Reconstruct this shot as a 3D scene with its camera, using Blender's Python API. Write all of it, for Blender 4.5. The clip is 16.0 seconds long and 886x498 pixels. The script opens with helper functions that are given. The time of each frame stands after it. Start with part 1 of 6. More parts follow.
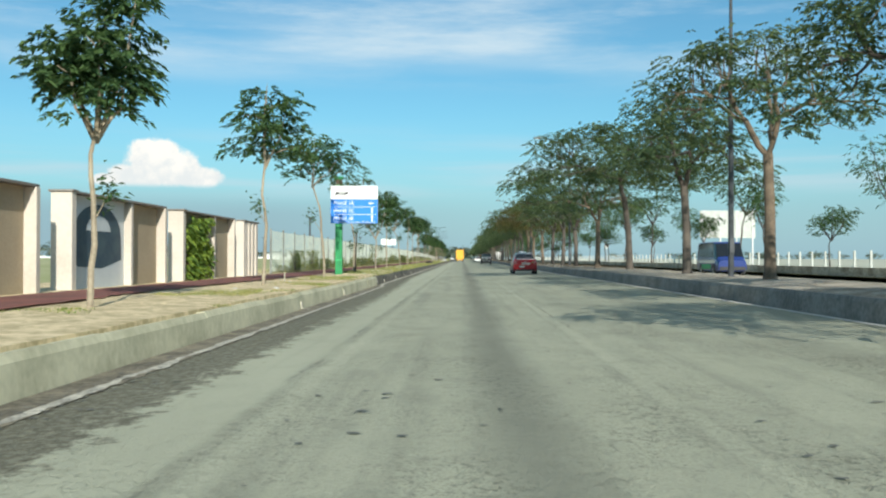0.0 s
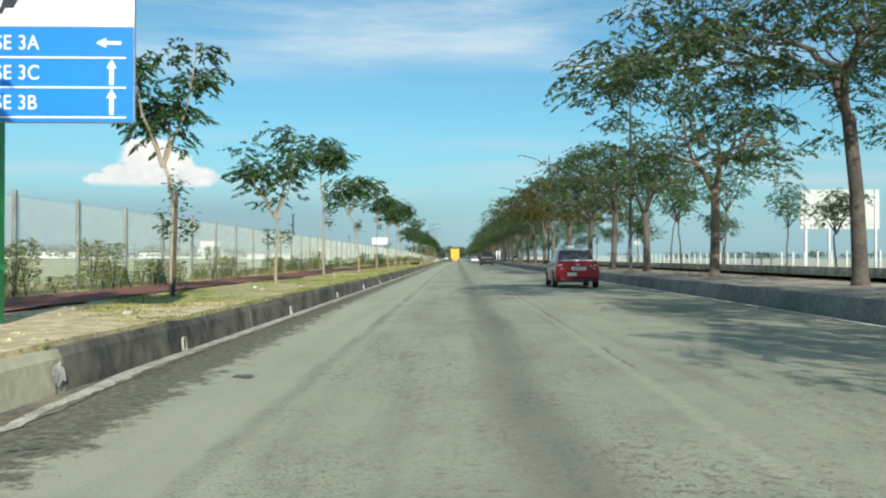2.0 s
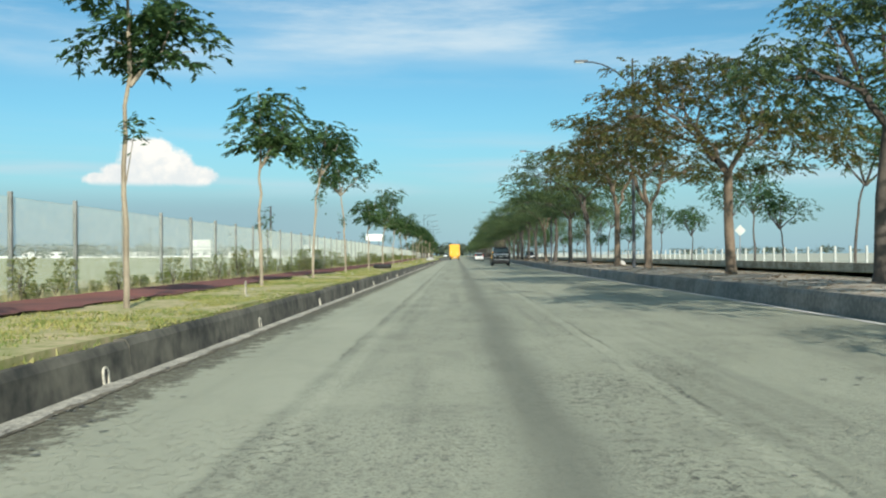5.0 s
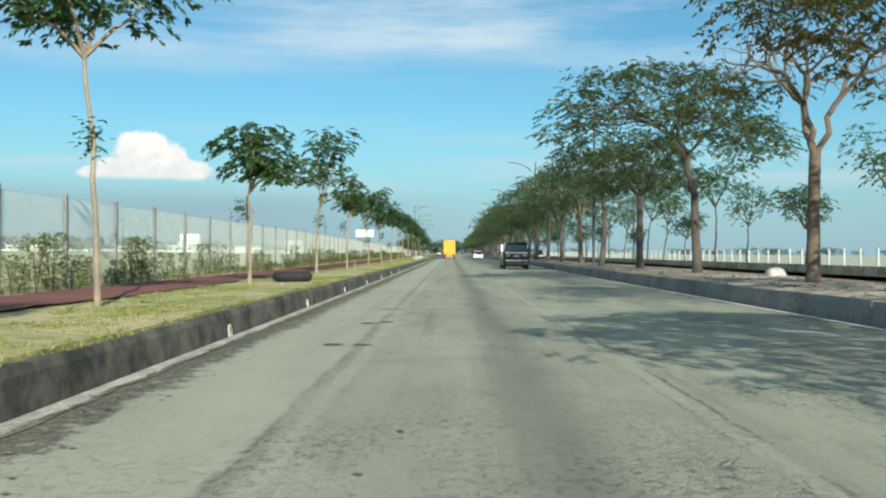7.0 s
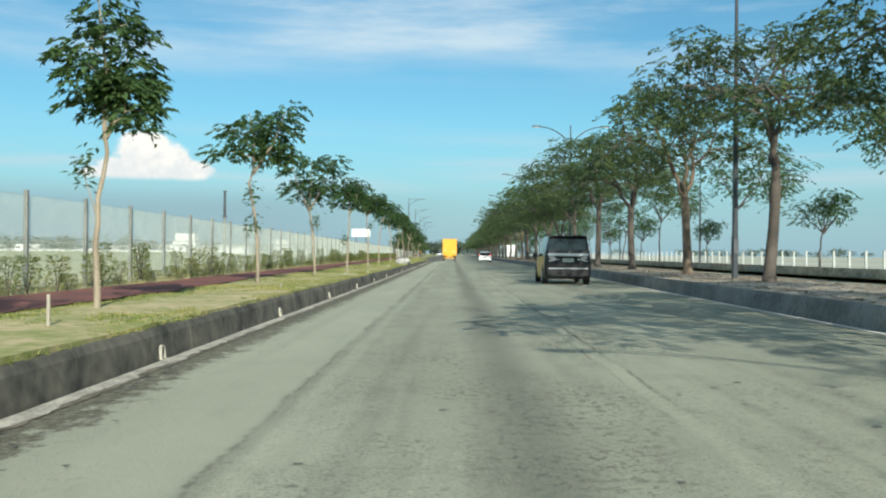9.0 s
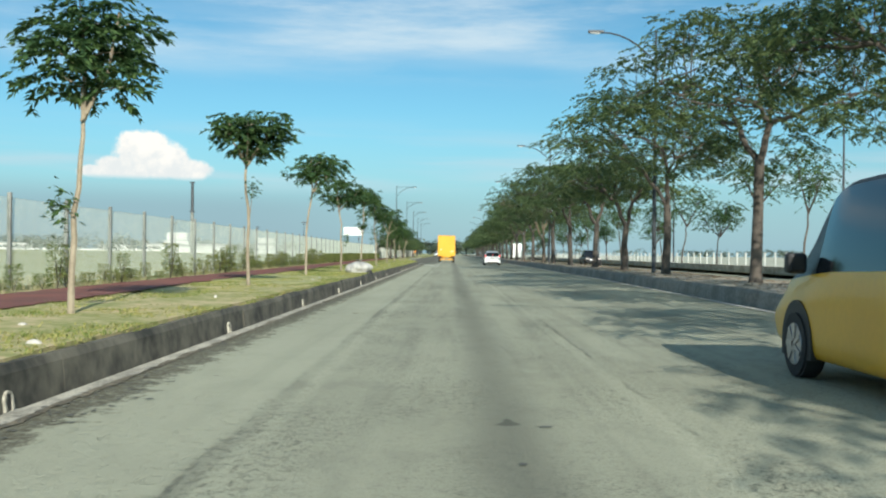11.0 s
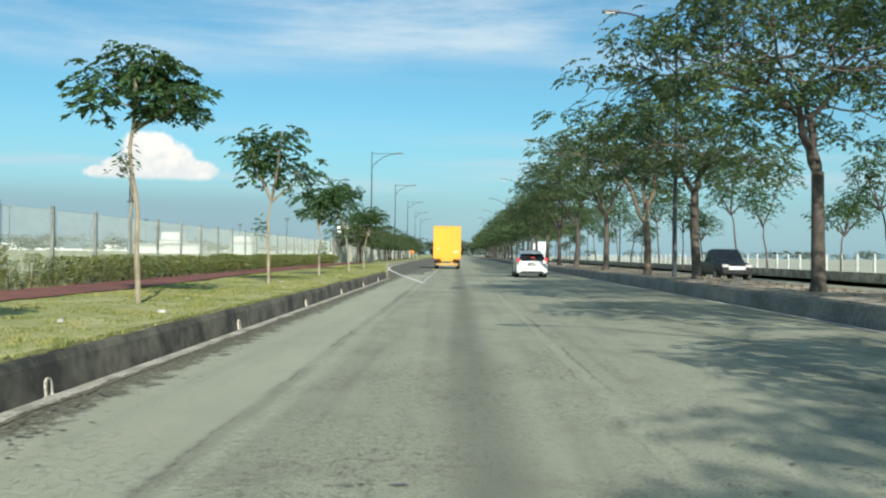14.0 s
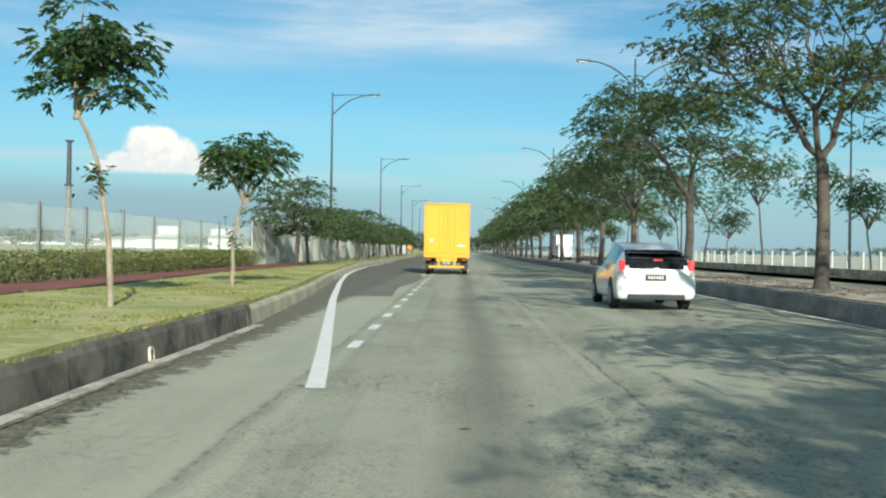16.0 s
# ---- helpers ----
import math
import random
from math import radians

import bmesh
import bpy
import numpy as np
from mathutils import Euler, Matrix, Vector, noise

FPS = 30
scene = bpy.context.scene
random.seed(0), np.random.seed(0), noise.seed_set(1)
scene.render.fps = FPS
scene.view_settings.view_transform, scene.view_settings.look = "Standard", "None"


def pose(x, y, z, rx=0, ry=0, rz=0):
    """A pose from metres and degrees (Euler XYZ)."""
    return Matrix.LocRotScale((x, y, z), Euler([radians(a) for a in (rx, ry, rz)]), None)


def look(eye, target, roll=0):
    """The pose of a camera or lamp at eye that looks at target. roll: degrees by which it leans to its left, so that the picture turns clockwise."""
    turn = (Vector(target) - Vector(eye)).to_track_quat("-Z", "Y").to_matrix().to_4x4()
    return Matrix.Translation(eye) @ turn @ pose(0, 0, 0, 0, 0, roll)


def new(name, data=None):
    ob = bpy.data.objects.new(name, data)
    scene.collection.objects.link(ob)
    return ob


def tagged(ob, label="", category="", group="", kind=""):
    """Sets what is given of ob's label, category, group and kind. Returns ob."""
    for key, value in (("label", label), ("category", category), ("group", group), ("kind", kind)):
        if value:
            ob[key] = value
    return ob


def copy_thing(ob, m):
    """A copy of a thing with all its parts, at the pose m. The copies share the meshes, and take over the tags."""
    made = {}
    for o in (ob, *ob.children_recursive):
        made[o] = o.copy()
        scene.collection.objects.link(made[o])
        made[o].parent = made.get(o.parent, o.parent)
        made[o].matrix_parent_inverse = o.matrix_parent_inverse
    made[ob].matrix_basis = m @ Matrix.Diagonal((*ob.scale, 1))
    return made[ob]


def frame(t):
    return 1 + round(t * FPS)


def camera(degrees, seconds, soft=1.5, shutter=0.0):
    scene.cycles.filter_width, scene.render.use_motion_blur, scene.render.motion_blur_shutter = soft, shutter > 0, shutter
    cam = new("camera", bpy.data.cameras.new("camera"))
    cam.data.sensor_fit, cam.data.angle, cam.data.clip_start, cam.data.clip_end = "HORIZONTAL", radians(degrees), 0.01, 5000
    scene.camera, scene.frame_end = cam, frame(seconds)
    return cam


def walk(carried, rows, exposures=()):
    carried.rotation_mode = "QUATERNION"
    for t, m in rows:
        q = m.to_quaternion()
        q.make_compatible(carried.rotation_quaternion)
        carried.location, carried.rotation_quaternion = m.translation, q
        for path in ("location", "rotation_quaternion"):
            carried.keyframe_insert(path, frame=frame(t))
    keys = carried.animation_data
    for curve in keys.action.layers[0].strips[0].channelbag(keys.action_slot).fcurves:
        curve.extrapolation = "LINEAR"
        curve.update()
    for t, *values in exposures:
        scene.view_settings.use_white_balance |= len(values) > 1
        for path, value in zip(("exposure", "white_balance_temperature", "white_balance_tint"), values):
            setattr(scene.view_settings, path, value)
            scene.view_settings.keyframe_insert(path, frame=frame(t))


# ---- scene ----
cam = camera(50.0, 16.0, soft=2.15, shutter=0.0)
PATH = [
    (0.0, look((0.000, 0.000, 1.103), (-0.197, 9.998, 1.200), 0.11)),
    (0.5, look((0.006, 7.657, 1.111), (-0.159, 17.655, 1.200), -0.07)),
    (1.0, look((0.014, 15.319, 1.118), (-0.124, 25.318, 1.185), -0.25)),
    (1.5, look((-0.035, 22.962, 1.126), (-0.160, 32.961, 1.197), -0.29)),
    (2.0, look((-0.118, 30.596, 1.133), (-0.261, 40.594, 1.227), 0.06)),
    (2.5, look((-0.184, 38.239, 1.141), (-0.314, 48.238, 1.238), -0.39)),
    (3.0, look((-0.127, 45.898, 1.148), (-0.288, 55.896, 1.266), -0.30)),
    (3.5, look((-0.107, 53.571, 1.156), (-0.263, 63.569, 1.235), -0.47)),
    (6.0, look((-0.252, 92.100, 1.193), (-0.358, 102.099, 1.245), 0.02)),
    (6.5, look((-0.257, 99.839, 1.201), (-0.371, 109.838, 1.239), 0.41)),
    (7.0, look((-0.309, 107.631, 1.208), (-0.390, 117.630, 1.247), 0.36)),
    (7.5, look((-0.229, 115.533, 1.216), (-0.302, 125.533, 1.240), 0.42)),
    (8.0, look((-0.156, 123.532, 1.223), (-0.258, 133.531, 1.267), 0.44)),
    (8.5, look((-0.092, 131.610, 1.231), (-0.213, 141.609, 1.288), 0.48)),
    (9.0, look((-0.152, 139.754, 1.238), (-0.248, 149.754, 1.285), 0.50)),
    (11.5, look((-0.014, 180.805, 1.276), (-0.093, 190.805, 1.323), 0.65)),
    (12.0, look((-0.086, 189.080, 1.283), (-0.177, 199.080, 1.322), 0.59)),
    (12.5, look((-0.099, 197.429, 1.291), (-0.205, 207.428, 1.305), 0.81)),
    (13.0, look((0.045, 205.845, 1.298), (-0.067, 215.844, 1.326), 0.69)),
    (13.5, look((0.211, 214.282, 1.305), (0.100, 224.282, 1.324), 0.80)),
    (14.0, look((0.192, 222.705, 1.313), (0.057, 232.704, 1.368), 0.71)),
    (14.5, look((0.104, 231.117, 1.320), (-0.038, 241.116, 1.369), 0.88)),
    (15.0, look((0.106, 239.524, 1.328), (-0.047, 249.522, 1.348), 0.65)),
    (15.5, look((0.149, 247.909, 1.335), (-0.023, 257.908, 1.362), 0.80)),
    (16.0, look((0.102, 256.313, 1.343), (-0.071, 266.311, 1.349), 0.91)),
]
walk(cam, PATH)

# ---- world, sun ----
SUN_ELEV, SUN_AZ = 24.8, 168.0     # degrees; azimuth clockwise from the way ahead


def build_world():
    w = bpy.data.worlds.new("sky")
    scene.world = w
    w.use_nodes = True
    nt = w.node_tree
    nt.nodes.clear()
    N, Lk = nt.nodes.new, nt.links.new

    def math_(op, a, b=None, c=None, clamp=False):
        n = N("ShaderNodeMath")
        n.operation, n.use_clamp = op, clamp
        for k, v in enumerate((a, b, c)):
            if v is None:
                continue
            if isinstance(v, (int, float)):
                n.inputs[k].default_value = v
            else:
                Lk(v, n.inputs[k])
        return n.outputs[0]

    def mix(f, a, b):
        n = N("ShaderNodeMix")
        n.data_type = "RGBA"
        for k, v in ((0, f), (6, a), (7, b)):
            if isinstance(v, tuple):
                n.inputs[k].default_value = (*v, 1)
            elif isinstance(v, (int, float)):
                n.inputs[k].default_value = v
            else:
                Lk(v, n.inputs[k])
        return n.outputs[2]

    def ramp(v, lo, hi):
        n = N("ShaderNodeMapRange")
        n.interpolation_type = "SMOOTHSTEP"
        Lk(v, n.inputs[0])
        n.inputs[1].default_value, n.inputs[2].default_value = lo, hi
        return n.outputs[0]

    def noise_(scale3, scale, detail, rough=0.55):
        m = N("ShaderNodeMapping")
        m.inputs["Scale"].default_value = scale3
        Lk(co.outputs["Generated"], m.inputs["Vector"])
        n = N("ShaderNodeTexNoise")
        n.inputs["Scale"].default_value, n.inputs["Detail"].default_value, n.inputs["Roughness"].default_value = scale, detail, rough
        Lk(m.outputs[0], n.inputs["Vector"])
        return n.outputs["Fac"]

    sky = N("ShaderNodeTexSky")
    sky.sky_type, sky.sun_disc = "NISHITA", False
    sky.sun_elevation, sky.sun_rotation = radians(SUN_ELEV), radians(SUN_AZ)
    sky.air_density, sky.dust_density, sky.ozone_density = 1.0, 0.6, 2.5
    co = N("ShaderNodeTexCoord")
    sep = N("ShaderNodeSeparateXYZ")
    Lk(co.outputs["Generated"], sep.inputs[0])
    x, y, z = sep.outputs
    az = math_("ARCTAN2", x, y)
    el = math_("ARCSINE", z)
    # high streaks of cirrus
    streak = noise_((2.2, 2.2, 15.0), 1.7, 8, 0.64)
    broad = noise_((1.2, 1.2, 9.0), 1.5, 3)
    band = math_("MULTIPLY", ramp(el, radians(8.8), radians(14.0)), 1.0)
    c1 = math_("MULTIPLY", ramp(streak, 0.42, 0.74), band)
    c2 = math_("MULTIPLY", ramp(broad, 0.45, 0.75), ramp(el, radians(7), radians(13)))
    cirrus = math_("ADD", math_("MULTIPLY", c1, 0.58), math_("MULTIPLY", c2, 0.5), clamp=True)
    # faint sheet over the left horizon
    sheet = math_("MULTIPLY", ramp(noise_((1.5, 1.5, 22.0), 2.0, 3), 0.4, 0.7), math_("MULTIPLY", ramp(el, radians(3.2), radians(4.4)), ramp(el, radians(8.5), radians(5.2))))
    sheet = math_("MULTIPLY", sheet, 0.5)
    # one heap cloud with a flat foot
    wob = math_("MULTIPLY", math_("SUBTRACT", noise_((1, 1, 1), 48.0, 7, 0.68), 0.5), 1.5)
    best = None
    for a, e, ra, re in ((-18.2, 5.35, 1.7, 1.55), (-17.0, 5.2, 1.8, 1.3), (-19.3, 4.75, 1.6, 0.75), (-15.7, 4.7, 1.6, 0.8), (-17.5, 5.95, 1.2, .95), (-18.6, 6.05, .95, .85), (-16.2, 5.2, 1.0, .85), (-20.4, 4.4, 1.3, .5)):
        da = math_("DIVIDE", math_("SUBTRACT", az, radians(a)), radians(ra))
        de = math_("DIVIDE", math_("SUBTRACT", el, radians(e)), radians(re))
        d = math_("SUBTRACT", 1.0, math_("SQRT", math_("ADD", math_("MULTIPLY", da, da), math_("MULTIPLY", de, de))))
        best = d if best is None else math_("MAXIMUM", best, d)
    heap = ramp(math_("ADD", best, math_("MULTIPLY", wob, 0.6)), -0.02, 0.3)
    heap = math_("MULTIPLY", heap, ramp(el, radians(3.95), radians(4.35)))
    # haze low down
    haze = ramp(el, radians(9.0), radians(0.0))
    st = N("ShaderNodeVectorMath")
    st.operation = "SCALE"
    Lk(sky.outputs[0], st.inputs[0])
    st.inputs["Scale"].default_value = SKY_STRENGTH
    tone = N("ShaderNodeVectorMath")
    tone.operation = "MULTIPLY"
    Lk(st.outputs[0], tone.inputs[0])
    tone.inputs[1].default_value = (0.62, 1.06, 1.10)
    col = mix(math_("MULTIPLY", haze, 0.75), tone.outputs[0], (0.31, 0.48, 0.59))
    left = ramp(az, radians(4.0), radians(-14.0))
    bank = math_("MULTIPLY", math_("MULTIPLY", ramp(el, radians(4.5), radians(2.4)), 0.6), math_("MULTIPLY_ADD", left, 0.75, 0.25))
    col = mix(bank, col, (0.25, 0.36, 0.43))
    col = mix(cirrus, col, (0.60, 0.72, 0.78))
    col = mix(sheet, col, (0.53, 0.64, 0.70))
    shade = ramp(math_("ADD", noise_((1, 1, 1), 60.0, 5, 0.6), math_("MULTIPLY", math_("SUBTRACT", el, radians(5.2)), 9.0)), 0.3, 0.7)
    col = mix(heap, col, mix(shade, (0.72, 0.76, 0.76), (0.92, 0.90, 0.84)))
    bg = N("ShaderNodeBackground")
    Lk(col, bg.inputs["Color"])
    bg.inputs["Strength"].default_value = 1.0
    out = N("ShaderNodeOutputWorld")
    Lk(bg.outputs[0], out.inputs[0])


SKY_STRENGTH = 0.091
build_world()
sun = new("sun", bpy.data.lights.new("sun", "SUN"))
sun.data.energy, sun.data.angle, sun.data.color = 5.0, radians(0.55), (1.0, 0.965, 0.86)
_az, _el = radians(SUN_AZ), radians(SUN_ELEV)
sun.matrix_world = look((0, 0, 60), (-math.sin(_az) * math.cos(_el), -math.cos(_az) * math.cos(_el), 60 - math.sin(_el)))
scene.view_settings.exposure = 0.2


# ---- materials ----
def material(name, c1, c2=None, rough=0.6, metal=0.0, scale=3.0, fine=60.0, bump=0.15, spec=0.5, coat=0.0, per="", grain=0.25, transmission=0.0):
    """Principled surface whose colour runs from c1 to c2 over two scales of noise, with fine relief."""
    c2 = c2 or tuple(v * 0.8 for v in c1)
    m = bpy.data.materials.new(name)
    m.use_nodes = True
    nt = m.node_tree
    b = nt.nodes["Principled BSDF"]
    N, Lk = nt.nodes.new, nt.links.new
    geo = N("ShaderNodeNewGeometry")
    n1, n2 = N("ShaderNodeTexNoise"), N("ShaderNodeTexNoise")
    for n, s, d in ((n1, scale, 4), (n2, fine, 3)):
        n.inputs["Scale"].default_value, n.inputs["Detail"].default_value = s, d
        Lk(geo.outputs["Position"], n.inputs["Vector"])
    add = N("ShaderNodeMath")
    add.operation = "MULTIPLY_ADD"
    Lk(n2.outputs["Fac"], add.inputs[0])
    add.inputs[1].default_value = grain * 2
    Lk(n1.outputs["Fac"], add.inputs[2])
    mr = N("ShaderNodeMapRange")
    mr.inputs[1].default_value, mr.inputs[2].default_value = 0.32 + grain, 0.68 + grain
    fac = add.outputs[0]
    if per:
        rnd = N("ShaderNodeObjectInfo").outputs["Random"] if per == "object" else geo.outputs["Random Per Island"]
        a2 = N("ShaderNodeMath")
        a2.operation = "MULTIPLY_ADD"
        Lk(rnd, a2.inputs[0])
        a2.inputs[1].default_value = 0.5
        Lk(fac, a2.inputs[2])
        a3 = N("ShaderNodeMath")
        a3.operation = "SUBTRACT"
        Lk(a2.outputs[0], a3.inputs[0])
        a3.inputs[1].default_value = 0.25
        fac = a3.outputs[0]
    Lk(fac, mr.inputs[0])
    mx = N("ShaderNodeMix")
    mx.data_type = "RGBA"
    Lk(mr.outputs[0], mx.inputs[0])
    mx.inputs[6].default_value, mx.inputs[7].default_value = (*c1, 1), (*c2, 1)
    Lk(mx.outputs[2], b.inputs["Base Color"])
    b.inputs["Roughness"].default_value, b.inputs["Metallic"].default_value = rough, metal
    b.inputs["Specular IOR Level"].default_value, b.inputs["Coat Weight"].default_value = spec, coat
    b.inputs["Transmission Weight"].default_value = transmission
    if bump:
        bp = N("ShaderNodeBump")
        bp.inputs["Strength"].default_value, bp.inputs["Distance"].default_value = bump, 0.02
        Lk(n2.outputs["Fac"], bp.inputs["Height"])
        Lk(bp.outputs[0], b.inputs["Normal"])
    return m


def leaf_material(name, c1, c2, glow=0.35):
    """Leaf with a share of light passing through."""
    m = material(name, c1, c2, rough=0.55, scale=0.5, fine=5.0, bump=0, per="island", spec=0.3)
    nt = m.node_tree
    b = nt.nodes["Principled BSDF"]
    tr, ms = nt.nodes.new("ShaderNodeBsdfTranslucent"), nt.nodes.new("ShaderNodeMixShader")
    nt.links.new(b.inputs["Base Color"].links[0].from_socket, tr.inputs["Color"])
    ms.inputs[0].default_value = glow
    nt.links.new(b.outputs[0], ms.inputs[1])
    nt.links.new(tr.outputs[0], ms.inputs[2])
    nt.links.new(ms.outputs[0], nt.nodes["Material Output"].inputs["Surface"])
    return m


def emitter(name, color, strength):
    m = bpy.data.materials.new(name)
    m.use_nodes = True
    b = m.node_tree.nodes["Principled BSDF"]
    b.inputs["Base Color"].default_value = (*color, 1)
    b.inputs["Emission Color"].default_value, b.inputs["Emission Strength"].default_value = (*color, 1), strength
    return m


def asphalt_material(name, base, dark, patchy=1.0):
    """Worn road surface: stone speckle, lengthwise wear streaks, a dirty strip along the gutter, joints and cracks."""
    m = bpy.data.materials.new(name)
    m.use_nodes = True
    nt = m.node_tree
    b = nt.nodes["Principled BSDF"]
    N, Lk = nt.nodes.new, nt.links.new
    geo = N("ShaderNodeNewGeometry")
    sep = N("ShaderNodeSeparateXYZ")
    Lk(geo.outputs["Position"], sep.inputs[0])

    def put(sock, v):
        if isinstance(v, tuple):
            sock.default_value = (*v, 1)
        elif isinstance(v, (int, float)):
            sock.default_value = v
        else:
            Lk(v, sock)

    def calc(op, a, c=None, d=None, clamp=False):
        n = N("ShaderNodeMath")
        n.operation, n.use_clamp = op, clamp
        for k, v in enumerate((a, c, d)):
            if v is not None:
                put(n.inputs[k], v)
        return n.outputs[0]

    def mapped(scale3, scale, detail, rough=0.55, kind="ShaderNodeTexNoise"):
        mp = N("ShaderNodeMapping")
        mp.inputs["Scale"].default_value = scale3
        Lk(geo.outputs["Position"], mp.inputs["Vector"])
        n = N(kind)
        n.inputs["Scale"].default_value = scale
        if kind == "ShaderNodeTexNoise":
            n.inputs["Detail"].default_value, n.inputs["Roughness"].default_value = detail, rough
        Lk(mp.outputs[0], n.inputs["Vector"])
        return n

    def smooth(v, lo, hi):
        n = N("ShaderNodeMapRange")
        n.interpolation_type = "SMOOTHSTEP"
        put(n.inputs[0], v)
        n.inputs[1].default_value, n.inputs[2].default_value = lo, hi
        return n.outputs[0]

    def blend(f, a, c):
        n = N("ShaderNodeMix")
        n.data_type = "RGBA"
        put(n.inputs[0], f), put(n.inputs[6], a), put(n.inputs[7], c)
        return n.outputs[2]

    big = mapped((1, 0.25, 1), 0.55, 5).outputs["Fac"]
    streak = mapped((1.0, 0.03, 1), 2.2, 4).outputs["Fac"]
    speck = mapped((1, 1, 1), 38.0, 3, 0.7).outputs["Fac"]
    grit = mapped((1, 0.8, 1), 13.0, 5, 0.75).outputs["Fac"]
    blot = mapped((1.0, 0.8, 1), 3.4, 10, 0.76).outputs["Fac"]
    # jit wanders with y, so that seams are never ruler-straight
    jit = calc("MULTIPLY", calc("SUBTRACT", mapped((0.3, 0.6, 1), 1.3, 7, 0.75).outputs["Fac"], 0.5), 0.24)
    xj = calc("ADD", sep.outputs[0], jit)
    col = blend(smooth(big, 0.3, 0.7), base, tuple(v * 0.82 for v in base))
    col = blend(calc("MULTIPLY", smooth(streak, 0.48, 0.72), 0.36 * patchy), col, dark)
    # the lane between the seams is rougher than the smooth strip beside the gutter
    worn = mapped((1.0, 0.45, 1), 0.85, 4, 0.6).outputs["Fac"]
    coarse = calc("MULTIPLY", calc("MULTIPLY_ADD", smooth(xj, -1.62, -1.42), 0.8, 0.2), calc("MULTIPLY_ADD", smooth(worn, 0.38, 0.62), 0.85, 0.3))
    col = blend(calc("MULTIPLY", smooth(mapped((1.0, 0.6, 1), 1.5, 5, 0.6).outputs["Fac"], 0.48, 0.66), 0.22 * patchy), col, dark)
    col = blend(calc("MULTIPLY", smooth(mapped((1.0, 0.35, 1), 1.1, 4, 0.6).outputs["Fac"], 0.52, 0.7), 0.3 * patchy), col, tuple(v * 1.18 for v in base))
    col = blend(calc("MULTIPLY", calc("MULTIPLY", smooth(speck, 0.5, 0.66), 0.8), coarse), col, tuple(v * 0.42 for v in base))
    col = blend(calc("MULTIPLY", calc("MULTIPLY", smooth(speck, 0.42, 0.25), 0.5), coarse), col, tuple(v * 1.5 for v in base))
    col = blend(calc("MULTIPLY", calc("MULTIPLY", smooth(grit, 0.53, 0.66), 0.55 * patchy), coarse), col, tuple(v * 0.85 for v in dark))
    col = blend(calc("MULTIPLY", calc("MULTIPLY", smooth(grit, 0.46, 0.34), 0.3 * patchy), coarse), col, tuple(v * 1.3 for v in base))
    fleck = smooth(mapped((1.4, 0.8, 1), 6.5, 6, 0.8).outputs["Fac"], 0.60, 0.66)
    col = blend(calc("MULTIPLY", calc("MULTIPLY", fleck, 0.6 * patchy), coarse), col, tuple(v * 0.6 for v in dark))
    col = blend(calc("MULTIPLY", smooth(xj, -1.5, -1.6), 0.5 * patchy), col, tuple(v * 1.1 for v in base))
    # oil-dark middle of the lane
    xw = calc("ADD", sep.outputs[0], calc("MULTIPLY", calc("SUBTRACT", mapped((0, 0.12, 0), 1.0, 3).outputs["Fac"], 0.5), 0.5))
    lane = calc("MULTIPLY", smooth(calc("ABSOLUTE", calc("SUBTRACT", xw, 0.42)), 0.52, 0.0), 0.62)
    col = blend(lane, col, dark)
    lane2 = calc("MULTIPLY", smooth(calc("ABSOLUTE", calc("SUBTRACT", xw, 4.6)), 0.8, 0.0), 0.25)
    col = blend(lane2, col, dark)
    # ragged stain beside the gutter, widest on the first stretch
    xs = calc("ADD", sep.outputs[0], calc("MULTIPLY", calc("SUBTRACT", blot, 0.5), 1.9))
    first = smooth(sep.outputs[1], 60, 26)
    near = calc("ADD", xs, calc("MULTIPLY", first, -0.56))
    edge = calc("MULTIPLY", smooth(near, -2.72, -2.94), calc("MULTIPLY_ADD", smooth(grit, 0.40, 0.58), 0.32 * patchy, 0.6 * patchy))
    mott = calc("MULTIPLY", smooth(mapped((1, 0.55, 1), 5.0, 6, 0.75).outputs["Fac"], 0.55, 0.68), 0.3 * patchy)
    col = blend(calc("MULTIPLY", mott, coarse), col, tuple(v * 0.8 for v in dark))
    col = blend(edge, col, (dark[0] * 0.66, dark[1] * 0.58, dark[2] * 0.5))
    # lengthwise seams that break up and wander
    brk = smooth(mapped((0.5, 0.35, 1), 0.8, 3).outputs["Fac"], 0.42, 0.6)
    frag = smooth(mapped((1, 1, 1), 7.0, 5, 0.7).outputs["Fac"], 0.40, 0.56)
    crack = None
    for sx, wdt, amt in ((-1.53, 0.016, 0.6), (1.72, 0.02, 1.0), (1.52, 0.012, 0.6)):
        c = calc("MULTIPLY", smooth(calc("ABSOLUTE", calc("SUBTRACT", xj, sx)), wdt * 1.9, wdt * 0.5), amt)
        crack = c if crack is None else calc("MAXIMUM", crack, c)
    crack = calc("MULTIPLY", calc("MULTIPLY", calc("MULTIPLY", crack, brk), frag), 0.75 * patchy)
    col = blend(crack, col, tuple(v * 0.35 for v in dark))
    # soft dark track along the left joint
    track = calc("MULTIPLY", smooth(calc("ABSOLUTE", calc("SUBTRACT", xj, -1.50)), 0.13, 0.01), calc("MULTIPLY_ADD", worn, 0.5, 0.1))
    col = blend(calc("MULTIPLY", calc("MULTIPLY", track, calc("MULTIPLY_ADD", brk, 0.6, 0.4)), 0.7 * patchy), col, tuple(v * 0.9 for v in dark))
